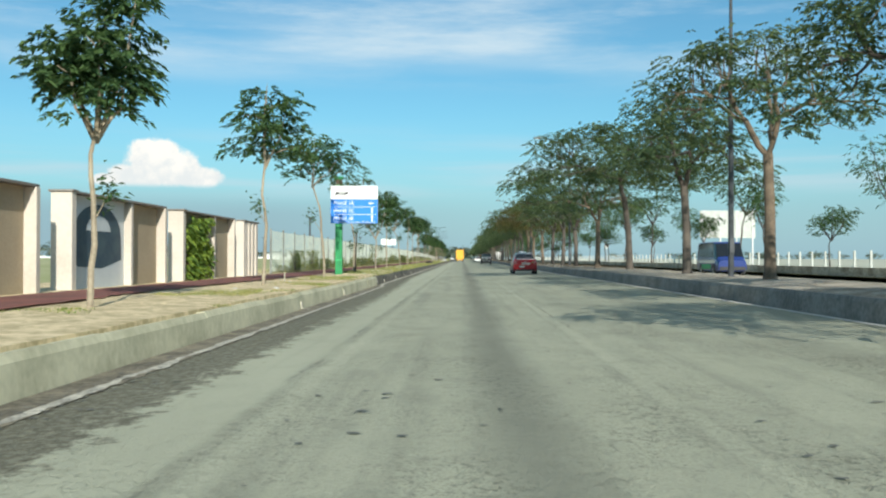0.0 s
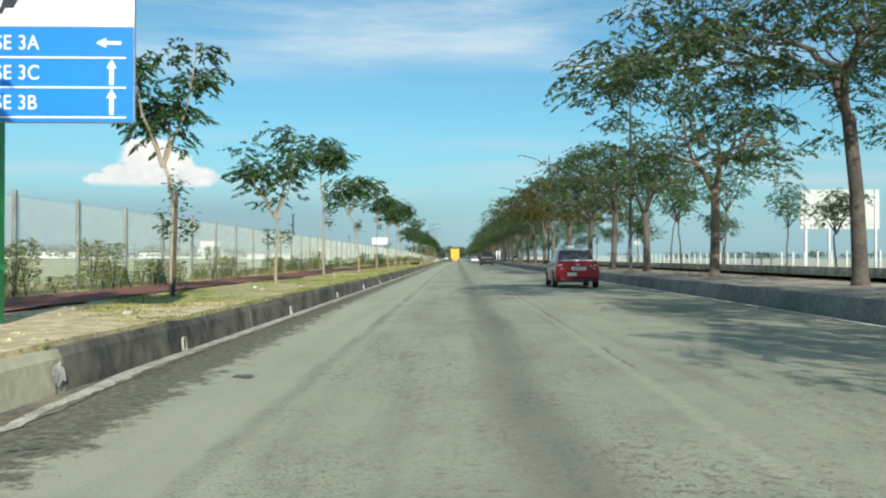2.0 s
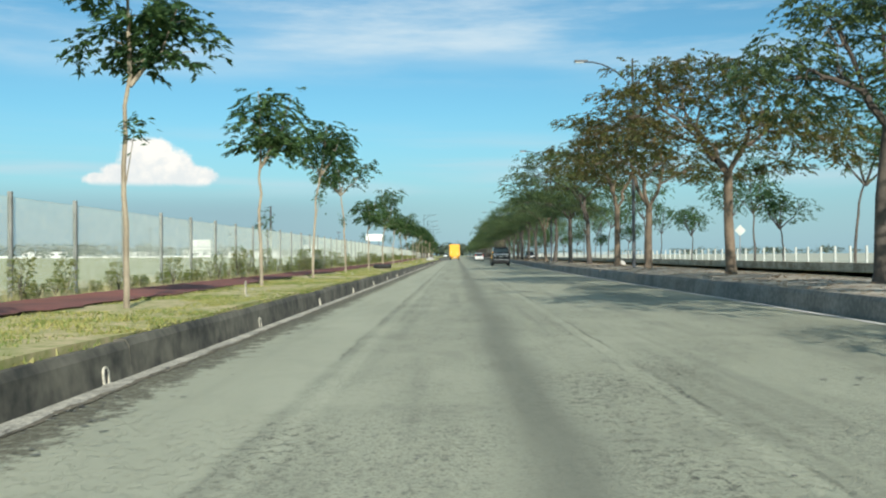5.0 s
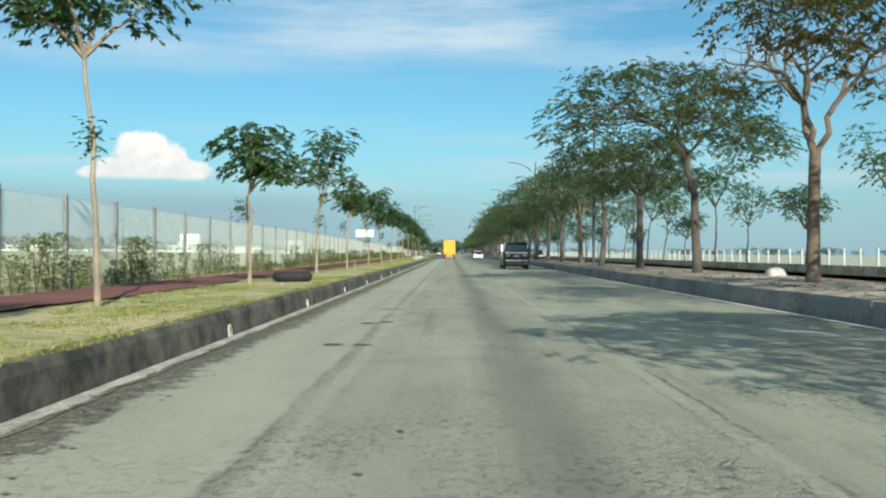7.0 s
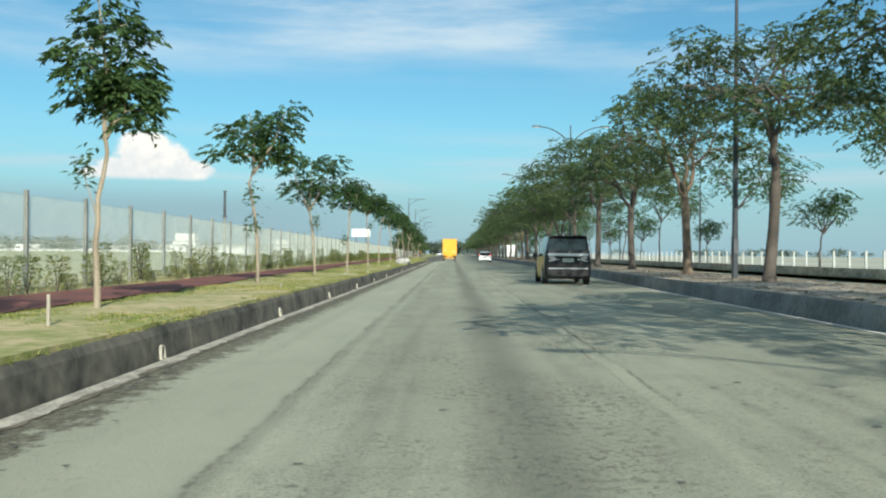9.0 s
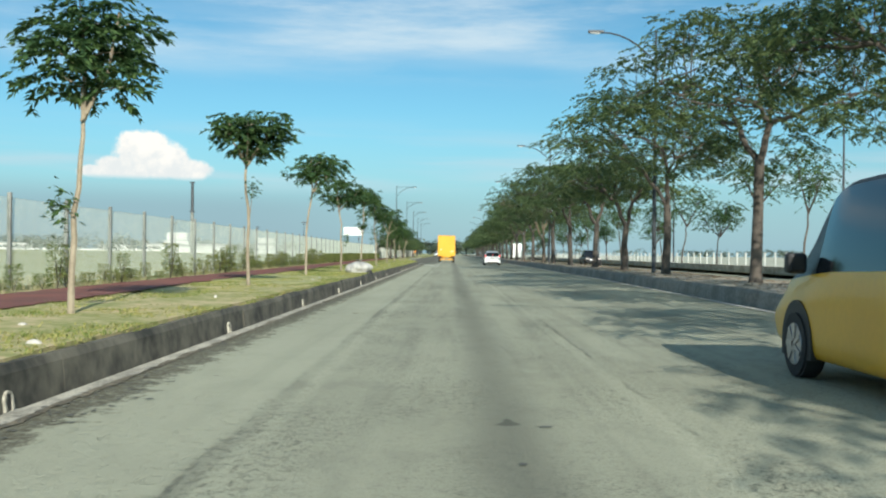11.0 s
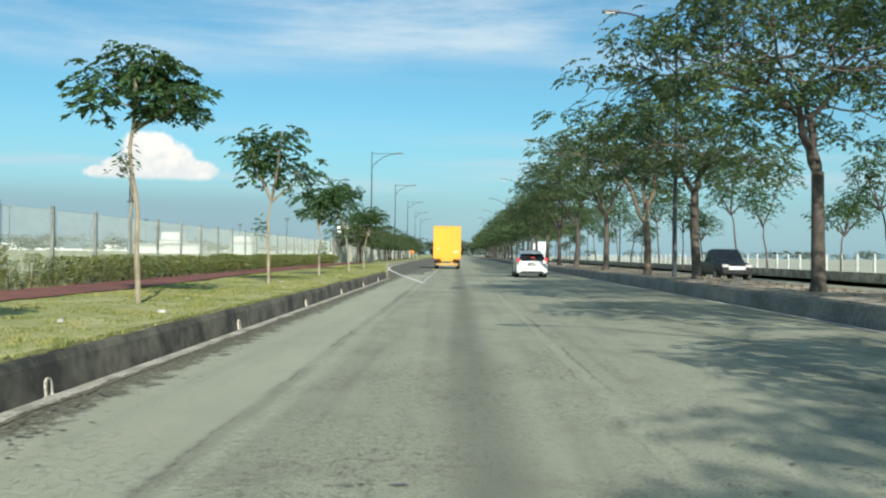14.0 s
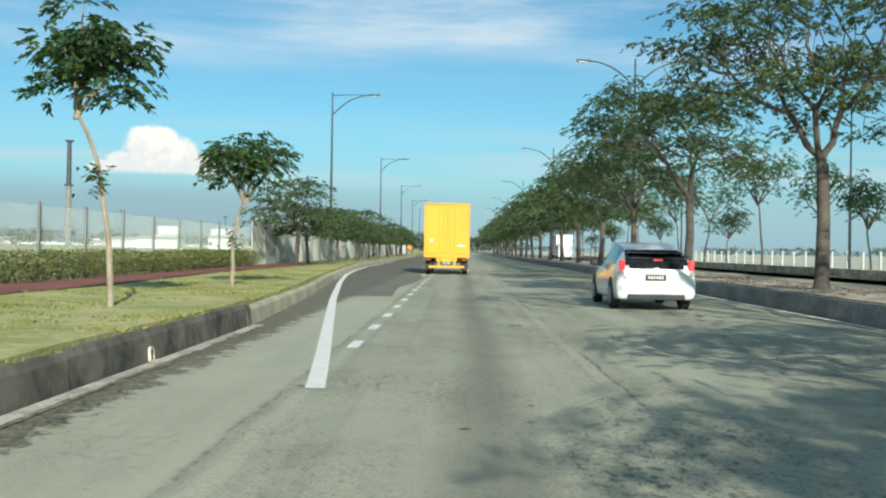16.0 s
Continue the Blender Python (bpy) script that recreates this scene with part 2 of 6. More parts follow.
    # paler worn bands beside the old joints
    for sx in (-1.32, 1.62):
        pale = calc("MULTIPLY", calc("MULTIPLY", smooth(calc("ABSOLUTE", calc("SUBTRACT", xj, sx)), 0.13, 0.03), smooth(grit, 0.42, 0.6)), 0.42 * patchy)
        col = blend(pale, col, tuple(v * 1.35 for v in base))
    # ravelled patches with dark pits, and crazed cracks where the surface is breaking up
    ravel = smooth(mapped((0.8, 0.3, 1), 0.55, 3, 0.6).outputs["Fac"], 0.47, 0.62)
    pit = calc("MULTIPLY", smooth(mapped((1.0, 0.7, 1), 13.0, 5, 0.72).outputs["Fac"], 0.53, 0.60), calc("MULTIPLY_ADD", ravel, 0.8, 0.08))
    col = blend(calc("MULTIPLY", calc("MULTIPLY", pit, coarse), 0.62 * patchy), col, tuple(v * 0.42 for v in dark))
    warp = N("ShaderNodeVectorMath")
    warp.operation = "MULTIPLY_ADD"
    Lk(mapped((1, 1, 1), 2.5, 4, 0.7).outputs["Color"], warp.inputs[0])
    warp.inputs[1].default_value = (0.35, 0.35, 0)
    Lk(geo.outputs["Position"], warp.inputs[2])
    net = N("ShaderNodeTexVoronoi")
    net.feature = "DISTANCE_TO_EDGE"
    net.inputs["Scale"].default_value = 2.4
    Lk(warp.outputs[0], net.inputs["Vector"])
    craze = calc("MULTIPLY", smooth(net.outputs["Distance"], 0.035, 0.008), smooth(mapped((0.8, 0.25, 1), 0.5, 3).outputs["Fac"], 0.53, 0.63))
    craze = calc("MULTIPLY", calc("MULTIPLY", craze, coarse), smooth(mapped((1, 1, 1), 3.0, 3).outputs["Fac"], 0.38, 0.55))
    col = blend(calc("MULTIPLY", craze, 0.26 * patchy), col, tuple(v * 0.4 for v in dark))
    # small dark spots of tar
    spot = calc("MULTIPLY", smooth(mapped((1.0, 0.6, 1), 1.7, 2).outputs["Fac"], 0.735, 0.76), 0.65)
    col = blend(spot, col, tuple(v * 0.4 for v in dark))
    Lk(col, b.inputs["Base Color"])
    b.inputs["Roughness"].default_value, b.inputs["Specular IOR Level"].default_value = 0.85, 0.3
    bp = N("ShaderNodeBump")
    bp.inputs["Strength"].default_value, bp.inputs["Distance"].default_value = 0.6, 0.02
    Lk(calc("SUBTRACT", calc("ADD", speck, calc("MULTIPLY", grit, 1.2)), calc("MULTIPLY", calc("ADD", crack, calc("ADD", pit, craze)), 1.4)), bp.inputs["Height"])
    Lk(bp.outputs[0], b.inputs["Normal"])
    return m


ASPHALT = asphalt_material("worn_asphalt", (0.424, 0.430, 0.314), (0.157, 0.161, 0.124))
ASPHALT_NEW = asphalt_material("newer_asphalt", (0.20, 0.197, 0.155), (0.10, 0.099, 0.08), 0.4)
TAR = material("tar", (0.11, 0.107, 0.09), (0.16, 0.155, 0.13), rough=0.7, scale=4, fine=30)
KERB_PALE = material("pale_concrete", (0.58, 0.55, 0.385), (0.37, 0.355, 0.24), rough=0.9, scale=1.1, fine=9, bump=0.3)
KERB_DARK = material("weathered_concrete", (0.036, 0.036, 0.030), (0.175, 0.162, 0.125), rough=0.9, scale=1.2, fine=6, bump=0.12, grain=0.25)
GUTTER = material("gutter_concrete", (0.27, 0.235, 0.165), (0.10, 0.09, 0.065), rough=0.9, scale=1.6, fine=12, bump=0.3, grain=0.4)
LIP = material("gutter_cement", (0.62, 0.585, 0.48), (0.30, 0.285, 0.235), rough=0.9, scale=2.6, fine=30, bump=0.3, grain=0.5)
SCUFF = material("bare_cement", (0.42, 0.39, 0.32), (0.28, 0.26, 0.21), rough=0.9, scale=6, fine=30)
SAND = material("bare_sandy_soil", (0.74, 0.60, 0.37), (0.42, 0.335, 0.18), rough=1.0, scale=2.3, fine=9, bump=0.7, grain=0.5)
KERB_MEDIAN = material("grimy_concrete", (0.30, 0.285, 0.25), (0.17, 0.16, 0.14), rough=0.9, scale=0.9, fine=10, bump=0.35, grain=0.45)
SOIL = material("dry_soil_and_grass", (0.56, 0.455, 0.25), (0.27, 0.29, 0.085), rough=1.0, scale=0.9, fine=5, bump=0.5, grain=0.5)
TURF = material("thin_dry_turf", (0.46, 0.42, 0.19), (0.25, 0.28, 0.08), rough=1.0, scale=0.7, fine=6, bump=0.5, grain=0.45)
FIELD = material("far_field_grass", (0.29, 0.31, 0.12), (0.42, 0.41, 0.21), rough=1.0, scale=0.02, fine=0.3, bump=0)
# grass colour paled and greyed to carry the distance haze
HAZED_FIELD = material("hazed_grassland", (0.40, 0.41, 0.30), (0.52, 0.51, 0.40), rough=1.0, scale=0.02, fine=0.3, bump=0)
PATH_RED = material("red_footpath", (0.26, 0.088, 0.062), (0.15, 0.06, 0.047), rough=0.9, scale=0.8, fine=18, bump=0.2)
LITTER = material("leaf_litter_soil", (0.25, 0.20, 0.14), (0.55, 0.48, 0.37), rough=1.0, scale=1.2, fine=9, bump=0.7, grain=0.5)
PAINT = material("road_paint", (0.84, 0.82, 0.76), (0.70, 0.69, 0.63), rough=0.7, scale=6, fine=40, bump=0.05, grain=0.3)
GRASS = leaf_material("grass_blades", (0.42, 0.385, 0.14), (0.18, 0.24, 0.06), 0.3)
STRAW = leaf_material("straw", (0.52, 0.46, 0.28), (0.36, 0.35, 0.17), 0.3)
LEAF_A = leaf_material("young_tree_leaf", (0.05, 0.11, 0.045), (0.10, 0.17, 0.055), 0.35)
LEAF_B = leaf_material("shade_tree_leaf", (0.056, 0.108, 0.052), (0.155, 0.208, 0.076), 0.32)
LEAF_C = leaf_material("autumn_leaf", (0.15, 0.11, 0.04), (0.10, 0.14, 0.04), 0.35)
LITTER_LEAF = leaf_material("litter_leaf", (0.26, 0.16, 0.08), (0.36, 0.27, 0.15), 0.15)
LEAF_H = leaf_material("shrub_leaf", (0.15, 0.21, 0.06), (0.29, 0.29, 0.10), 0.35)
BARK_PALE = material("pale_bark", (0.37, 0.315, 0.23), (0.23, 0.19, 0.135), rough=0.9, scale=2.5, fine=22, bump=0.4)
BARK = material("grey_brown_bark", (0.125, 0.105, 0.085), (0.055, 0.047, 0.04), rough=0.9, scale=1.8, fine=14, bump=0.6)
# warmer, paler copy of the bark: sunlight painted into sunlit trunks
BARK_SUNLIT = material("sunlit_brown_bark", (0.20, 0.15, 0.105), (0.10, 0.078, 0.055), rough=0.9, scale=1.8, fine=14, bump=0.6)
POST = material("fence_post_concrete", (0.27, 0.28, 0.26), (0.16, 0.17, 0.155), rough=0.85, scale=2, fine=20)
WIRE = material("galvanised_wire", (0.60, 0.66, 0.57), (0.50, 0.55, 0.48), rough=0.6, metal=0.0, bump=0, spec=0.4)
STEEL = material("dark_lamp_steel", (0.075, 0.085, 0.095), (0.05, 0.055, 0.06), rough=0.5, metal=0.3, bump=0.05)
PALE_POST = material("pale_fence_post", (0.52, 0.54, 0.50), (0.42, 0.44, 0.41), rough=0.8, scale=2, fine=20)
WHITE = material("white_paint", (0.80, 0.80, 0.78), (0.70, 0.70, 0.67), rough=0.5, scale=2, fine=30, bump=0.03)
CREAM = material("cream_render", (0.62, 0.555, 0.48), (0.50, 0.445, 0.38), rough=0.85, scale=0.7, fine=14, bump=0.15)
TAN = material("tan_render", (0.42, 0.34, 0.23), (0.34, 0.27, 0.18), rough=0.9, scale=0.6, fine=18, bump=0.25)
SHEET = material("pale_sheet", (0.56, 0.59, 0.52), (0.46, 0.49, 0.43), rough=0.6, scale=0.6, fine=9, bump=0.1, per="object")
COPING = material("dark_coping", (0.24, 0.215, 0.19), (0.15, 0.135, 0.12), rough=0.8, scale=1.5, fine=15)
SIGN_WHITE = material("sign_white", (0.80, 0.82, 0.80), (0.74, 0.77, 0.75), rough=0.45, scale=1, fine=10, bump=0)
SIGN_BLUE = material("sign_blue", (0.003, 0.20, 0.72), (0.003, 0.18, 0.66), rough=0.4, scale=1, fine=10, bump=0)
SIGN_GREEN = material("sign_post_green", (0.006, 0.25, 0.075), (0.004, 0.18, 0.055), rough=0.45, scale=2.5, fine=20, bump=0.05)
SIGN_BLACK = material("sign_black", (0.02, 0.02, 0.03), rough=0.5, bump=0)
ALU = material("brushed_aluminium", (0.5, 0.5, 0.5), (0.42, 0.42, 0.42), rough=0.4, metal=0.7, bump=0)
RED = material("red_car_paint", (0.36, 0.006, 0.012), (0.31, 0.005, 0.010), rough=0.3, scale=1, fine=40, bump=0, coat=0.3, spec=0.4)
CAR_WHITE = material("white_car_paint", (0.80, 0.81, 0.79), (0.72, 0.74, 0.73), rough=0.28, scale=1, fine=40, bump=0, coat=0.7)
CAR_BLACK = material("black_car_paint", (0.010, 0.011, 0.013), (0.015, 0.016, 0.018), rough=0.42, scale=1, fine=40, bump=0, coat=0.05, spec=0.3)
CAR_YELLOW = material("yellow_paint", (0.78, 0.42, 0.02), (0.70, 0.37, 0.02), rough=0.4, scale=0.8, fine=15, bump=0.02, coat=0.3)
TRUCK_YELLOW = material("truck_yellow", (0.80, 0.40, 0.018), (0.72, 0.345, 0.018), rough=0.5, scale=0.9, fine=12, bump=0.03)
BLUE = material("blue_van_paint", (0.01, 0.035, 0.20), (0.01, 0.03, 0.16), rough=0.3, bump=0, coat=0.6)
ORANGE = material("orange_sign", (0.80, 0.26, 0.015), (0.7, 0.22, 0.015), rough=0.5, bump=0)
GREEN = material("bright_green", (0.03, 0.42, 0.14), (0.03, 0.36, 0.12), rough=0.5, bump=0)
GLASS = material("tinted_glass", (0.010, 0.013, 0.016), (0.014, 0.017, 0.02), rough=0.06, bump=0, spec=0.7)
GLASS_SIDE = material("side_glass", (0.025, 0.04, 0.045), (0.035, 0.05, 0.06), rough=0.12, bump=0, spec=0.45)
RUBBER = material("tyre_rubber", (0.022, 0.022, 0.023), (0.035, 0.034, 0.033), rough=0.85, scale=8, fine=60)
TRIM = material("black_plastic", (0.018, 0.018, 0.019), (0.03, 0.03, 0.03), rough=0.6, scale=4, fine=50, bump=0.05)
RIM = material("alloy_rim", (0.45, 0.45, 0.46), (0.34, 0.34, 0.35), rough=0.35, metal=0.8, bump=0)
CHROME = material("chrome", (0.82, 0.83, 0.85), (0.72, 0.73, 0.75), rough=0.3, metal=1.0, bump=0)
PLATE = material("plate_white", (0.76, 0.78, 0.72), (0.66, 0.68, 0.62), rough=0.4, bump=0)
PLATE_DARK = material("plate_black", (0.015, 0.015, 0.016), rough=0.4, bump=0)
LAMP_RED = material("red_lamp_lens", (0.45, 0.015, 0.015), (0.35, 0.01, 0.01), rough=0.2, bump=0, coat=0.6)
LAMP_DULL = material("dull_amber_lens", (0.30, 0.07, 0.012), (0.22, 0.04, 0.01), rough=0.4, bump=0)
LAMP_CLEAR = material("clear_lamp_lens", (0.62, 0.58, 0.55), (0.5, 0.42, 0.4), rough=0.15, bump=0, coat=0.6)
BRAKE = emitter("lit_brake_lamp", (0.9, 0.06, 0.06), 0.7)
SACK = material("woven_sack", (0.50, 0.50, 0.47), (0.30, 0.30, 0.28), rough=0.8, scale=3.5, fine=30, bump=0.4)
ROCK = material("white_stone", (0.6, 0.58, 0.53), (0.4, 0.38, 0.34), rough=0.9, scale=3, fine=20, bump=0.5)
POSTER = material("mural_panel", (0.60, 0.63, 0.64), (0.52, 0.56, 0.58), rough=0.6, scale=1.2, fine=10, bump=0)
POSTER_DARK = material("mural_dark", (0.02, 0.05, 0.08), (0.05, 0.09, 0.11), rough=0.6, scale=3, fine=10, bump=0)
# leaf colours lightened and greyed a little, distance haze put into the paint
FARWOOD = leaf_material("far_woods", (0.08, 0.115, 0.08), (0.14, 0.17, 0.115), 0.15)
TIMBER = material("stake_timber", (0.05, 0.04, 0.03), (0.10, 0.08, 0.055), rough=0.9, scale=6, fine=40)


# ---- mesh helpers ----
def link(name, bm, mat, parent=None, label="", smooth=False):
    me = bpy.data.meshes.new(name)
    bm.to_mesh(me)
    bm.free()
    return obj(name, me, mat, parent, label, smooth)


def obj(name, me, mat, parent=None, label="", smooth=False):
    me.materials.append(mat)
    if smooth:
        me.polygons.foreach_set("use_smooth", [True] * len(me.polygons))
        me.set_sharp_from_angle(angle=radians(38))
    ob = new(name, me)
    if parent:
        ob.parent = parent
    if label:
        ob["label"] = label
    return ob


def part(name, bm, mat, parent, label="", smooth=False):
    return link(name, bm, mat, parent, label, smooth)


def raw(name, V, F, mat, parent=None, label="", smooth=False):
    me = bpy.data.meshes.new(name)
    me.from_pydata(V, [], F)
    me.update()
    return obj(name, me, mat, parent, label, smooth)


def empty(name, at=(0, 0, 0), turn=0.0, label="", category="", group=""):
    e = new(name)
    e.empty_display_size = 0.2
    e.matrix_basis = pose(*at, 0, 0, turn)
    return tagged(e, label, category, group)


def box(bm, cx, cy, cz, sx, sy, sz, bevel=0.0, rot=None):
    m = Matrix.Translation((cx, cy, cz))
    if rot:
        m = m @ pose(0, 0, 0, *rot)
    geo = bmesh.ops.create_cube(bm, size=1, matrix=m @ Matrix.Diagonal((sx, sy, sz, 1)))
    if bevel:
        es = list({e for v in geo["verts"] for e in v.link_edges})
        bmesh.ops.bevel(bm, geom=es, offset=bevel, segments=2, affect="EDGES", profile=0.5)
    return bm


def boxes(*specs, bevel=0.0):
    bm = bmesh.new()
    for s in specs:
        box(bm, *s, bevel=bevel)
    return bm


def cyl(bm, p, q, r1, r2=None, n=10, caps=True):
    p, q = Vector(p), Vector(q)
    m = Matrix.Translation((p + q) / 2) @ (q - p).to_track_quat("Z", "Y").to_matrix().to_4x4()
    bmesh.ops.create_cone(bm, cap_ends=caps, segments=n, radius1=r1, radius2=r1 if r2 is None else r2, depth=(q - p).length, matrix=m)
    return bm


def tube(V, F, pts, rad, n=6):
    """Adds a tapered tube along pts to the lists V and F."""
    base = len(V)
    for k, p in enumerate(pts):
        d = (pts[min(k + 1, len(pts) - 1)] - pts[max(k - 1, 0)]).normalized()
        a = d.orthogonal().normalized() if abs(d.z) < 0.95 else Vector((1, 0, 0))
        a = (a - d * a.dot(d)).normalized()
        b = d.cross(a)
        for j in range(n):
            t = 2 * math.pi * j / n
            V.append(tuple(p + (a * math.cos(t) + b * math.sin(t)) * rad[k]))
    for k in range(len(pts) - 1):
        for j in range(n):
            i0, i1 = base + k * n + j, base + k * n + (j + 1) % n
            F.append((i0, i1, i1 + n, i0 + n))
    F.append(tuple(base + (len(pts) - 1) * n + j for j in range(n)))


def leaf(V, F, p, d, length, width, rng, droop=0.35):
    """A leaf spray: two bent quads."""
    d = d.normalized()
    side = d.cross(Vector((rng.uniform(-.5, .5), rng.uniform(-.5, .5), 1))).normalized() * width / 2
    m = p + d * length * 0.5
    e = p + d * length - Vector((0, 0, droop * length))
    i = len(V)
    V.extend((tuple(p - side * .4), tuple(p + side * .4), tuple(m + side), tuple(m - side), tuple(e + side * .35), tuple(e - side * .35)))
    F.extend(((i, i + 1, i + 2, i + 3), (i + 3, i + 2, i + 4, i + 5)))


def leaflet(V, F, p, d, length, width, rng):
    """One small leaf: a four-cornered blade."""
    d = d.normalized()
    side = d.cross(Vector((rng.uniform(-.8, .8), rng.uniform(-.8, .8), 1))).normalized() * width / 2
    m = p + d * length * .45
    e = p + d * length - Vector((0, 0, .2 * length))
    i = len(V)
    V.extend((tuple(p), tuple(m + side), tuple(e), tuple(m - side)))
    F.append((i, i + 1, i + 2, i + 3))


def strip(name, x0, x1, y0, y1, z, mat, nx=2, ny=40, rough_z=0.0, fx0=None, fx1=None, fz=None, thick=0.0):
    """A ground strip as a grid; fx0 and fx1 give its edges along y, fz its height; thick closes it below."""
    V, F = [], []
    for j in range(ny + 1):
        y = y0 + (y1 - y0) * j / ny
        a = fx0(y) if fx0 else x0
        b = fx1(y) if fx1 else x1
        for i in range(nx + 1):
            x = a + (b - a) * i / nx
            h = (fz(x, y) if fz else z)
            if rough_z:
                h += rough_z * (noise.noise((x * 1.3, y * 1.3, 0)) + 0.5 * noise.noise((x * 4, y * 4, 3)))
            V.append((x, y, h))
    for j in range(ny):
        for i in range(nx):
            k = j * (nx + 1) + i
            F.append((k, k + 1, k + nx + 2, k + nx + 1))
    if thick:
        n = len(V)
        V.extend((vx, vy, -thick) for vx, vy, _ in list(V))
        ring = [i for i in range(nx + 1)] + [j * (nx + 1) + nx for j in range(1, ny + 1)] + [ny * (nx + 1) + i for i in range(nx - 1, -1, -1)] + [j * (nx + 1) for j in range(ny - 1, 0, -1)]
        for a, b in zip(ring, ring[1:] + ring[:1]):
            F.append((b, a, a + n, b + n))
    ob = raw(name, V, F, mat, smooth=True)
    return tagged(ob, kind="structure")


# ---- plan of the road ----
KX, KTOP, VZ = -3.42, 0.36, 0.40        # left kerb face, its height, height of the verge
KEND = 272.5                            # end of the straight left kerb


def lerp(y, y0, a, y1, b):
    t = min(1, max(0, (y - y0) / (y1 - y0)))
    return a + (b - a) * t


def along(y, stops):
    """Value at y on a line through (y, value) stops."""
    for (y0, a), (y1, b) in zip(stops, stops[1:]):
        if y < y1:
            return lerp(y, y0, a, y1, b)
    return stops[-1][1]


def left_edge(y):
    return along(y, ((KEND, KX), (282, -3.95), (295, -5.05), (326, -7.05), (367, -7.4)))


def right_edge(y):
    return along(y, ((60, 7.1), (130, 6.85), (165, 7.05), (225, 8.1), (280, 8.0)))


def fence_x(y):
    return -8.6 if y < 165 else -8.6 - 2.1 * min(1, (y - 165) / 110)


tagged(strip("ground", -2200, 2200, -300, 4200, -0.12, FIELD, 8, 8), "dry grass plain that reaches the horizon", "ground")
road = strip("road", 0, 0, -60, 900, 0.0, ASPHALT, 6, 120, fx0=lambda y: left_edge(y) + 0.02, fx1=lambda y: right_edge(y) + 0.06, thick=0.1)
tagged(road, "worn grey asphalt road with cracks and stains", "road")
tagged(strip("far_carriageway", 12.6, 19.5, -60, 900, 0.0, ASPHALT, 3, 60, thick=0.1), "worn asphalt of the other carriageway", "road")
slip = strip("slip_lane_surface", 0, 0, 283, 520, 0.006, ASPHALT_NEW, 3, 40, fx0=lambda y: left_edge(y) + 0.35, fx1=lambda y: -1.75 + 0.25 * math.sin(y * .3))
tagged(slip, "newer dark asphalt of the slip lane", "road")
verge = strip("verge", 0, 0, 46, 198, VZ, SOIL, 14, 100, rough_z=0.035, fx0=lambda y: fence_x(y) - 3.0, fx1=lambda y: left_edge(y) - 0.19, thick=0.1)
tagged(verge, "patchy dry grass and bare soil verge", "verge")
lawn = strip("verge_grassy", 0, 0, 198, 760, VZ, TURF, 14, 360, rough_z=0.035, fx0=lambda y: fence_x(y) - 3.0, fx1=lambda y: left_edge(y) - 0.19, thick=0.1)
tagged(lawn, "thin yellow-green turf verge", "verge")
sandy = strip("verge_sandy", 0, 0, -60, 46, VZ, SAND, 14, 90, rough_z=0.035, fx0=lambda y: fence_x(y) - 3.0, fx1=lambda y: left_edge(y) - 0.19, thick=0.1)
tagged(sandy, "bare sandy soil verge with a few tufts", "verge")
tagged(strip("field", -2200, 0, -300, 4200, VZ - 0.02, FIELD, 10, 40, fx1=lambda y: -11.0, fz=lambda x, y: VZ - 0.05), "flat pale green airfield grass", "field")
path = strip("footpath", 0, 0, -20, 312, VZ + 0.03, PATH_RED, 4, 1100, rough_z=0.012, fx0=lambda y: fence_x(y) + 0.72 + 0.12 * noise.noise((y * 1.1, 7.0, 0)),
             fx1=lambda y: fence_x(y) + 2.5 + 0.2 * math.sin(y * .21) + 0.22 * noise.noise((y * .6, 3.0, 0)) + 0.16 * noise.noise((y * 2.3, 5.0, 0)))
tagged(path, "red surfaced footpath beside the fence", "footpath")
median = strip("median", 0, 0, -60, 900, 0.5, LITTER, 6, 420, rough_z=0.05, fx0=lambda y: right_edge(y) + 0.28, fx1=lambda y: 12.3, fz=lambda x, y: 0.39 + 0.1 * math.sin(max(0, min(1, (x - 7.2) / 5)) * math.pi), thick=0.1)
tagged(median, "raised median of litter-strewn soil", "median")
tagged(strip("right_verge", 19.8, 1800, -300, 4200, 0.25, HAZED_FIELD, 6, 40), "grassland beyond the far carriageway, its colour paled for haze", "field")


def kerb_run(name, y0, y1, fx, face, height, width, mat, step, label):
    """Kerb in cast lengths with a sloped face; face is +1 where it looks to +x."""
    run = empty(name)
    tagged(run, label, "kerb", kind="structure")
    rng = random.Random(int(y0) + int(height * 100))
    y = y0
    while y < y1 - 0.01:
        e = min(y + step, y1)
        dz, dx = rng.uniform(-.012, .012), rng.uniform(-.008, .008)
        V = []
        for yy in (y + 0.004, e - 0.004):
            x = fx(yy) + dx
            b = -face * width
            V += [(x, yy, -0.06), (x - face * .035, yy, height * .8 + dz), (x - face * .075, yy, height + dz), (x + b, yy, height + dz - .01), (x + b, yy, -0.06)]
        F = [(i, (i + 1) % 5, (i + 1) % 5 + 5, i + 5) for i in range(5)] + [(4, 3, 2, 1, 0), (5, 6, 7, 8, 9)]
        if face < 0:
            F = [f[::-1] for f in F]
        raw("kerb_length", V, F, mat, run)
        y = e
    return run


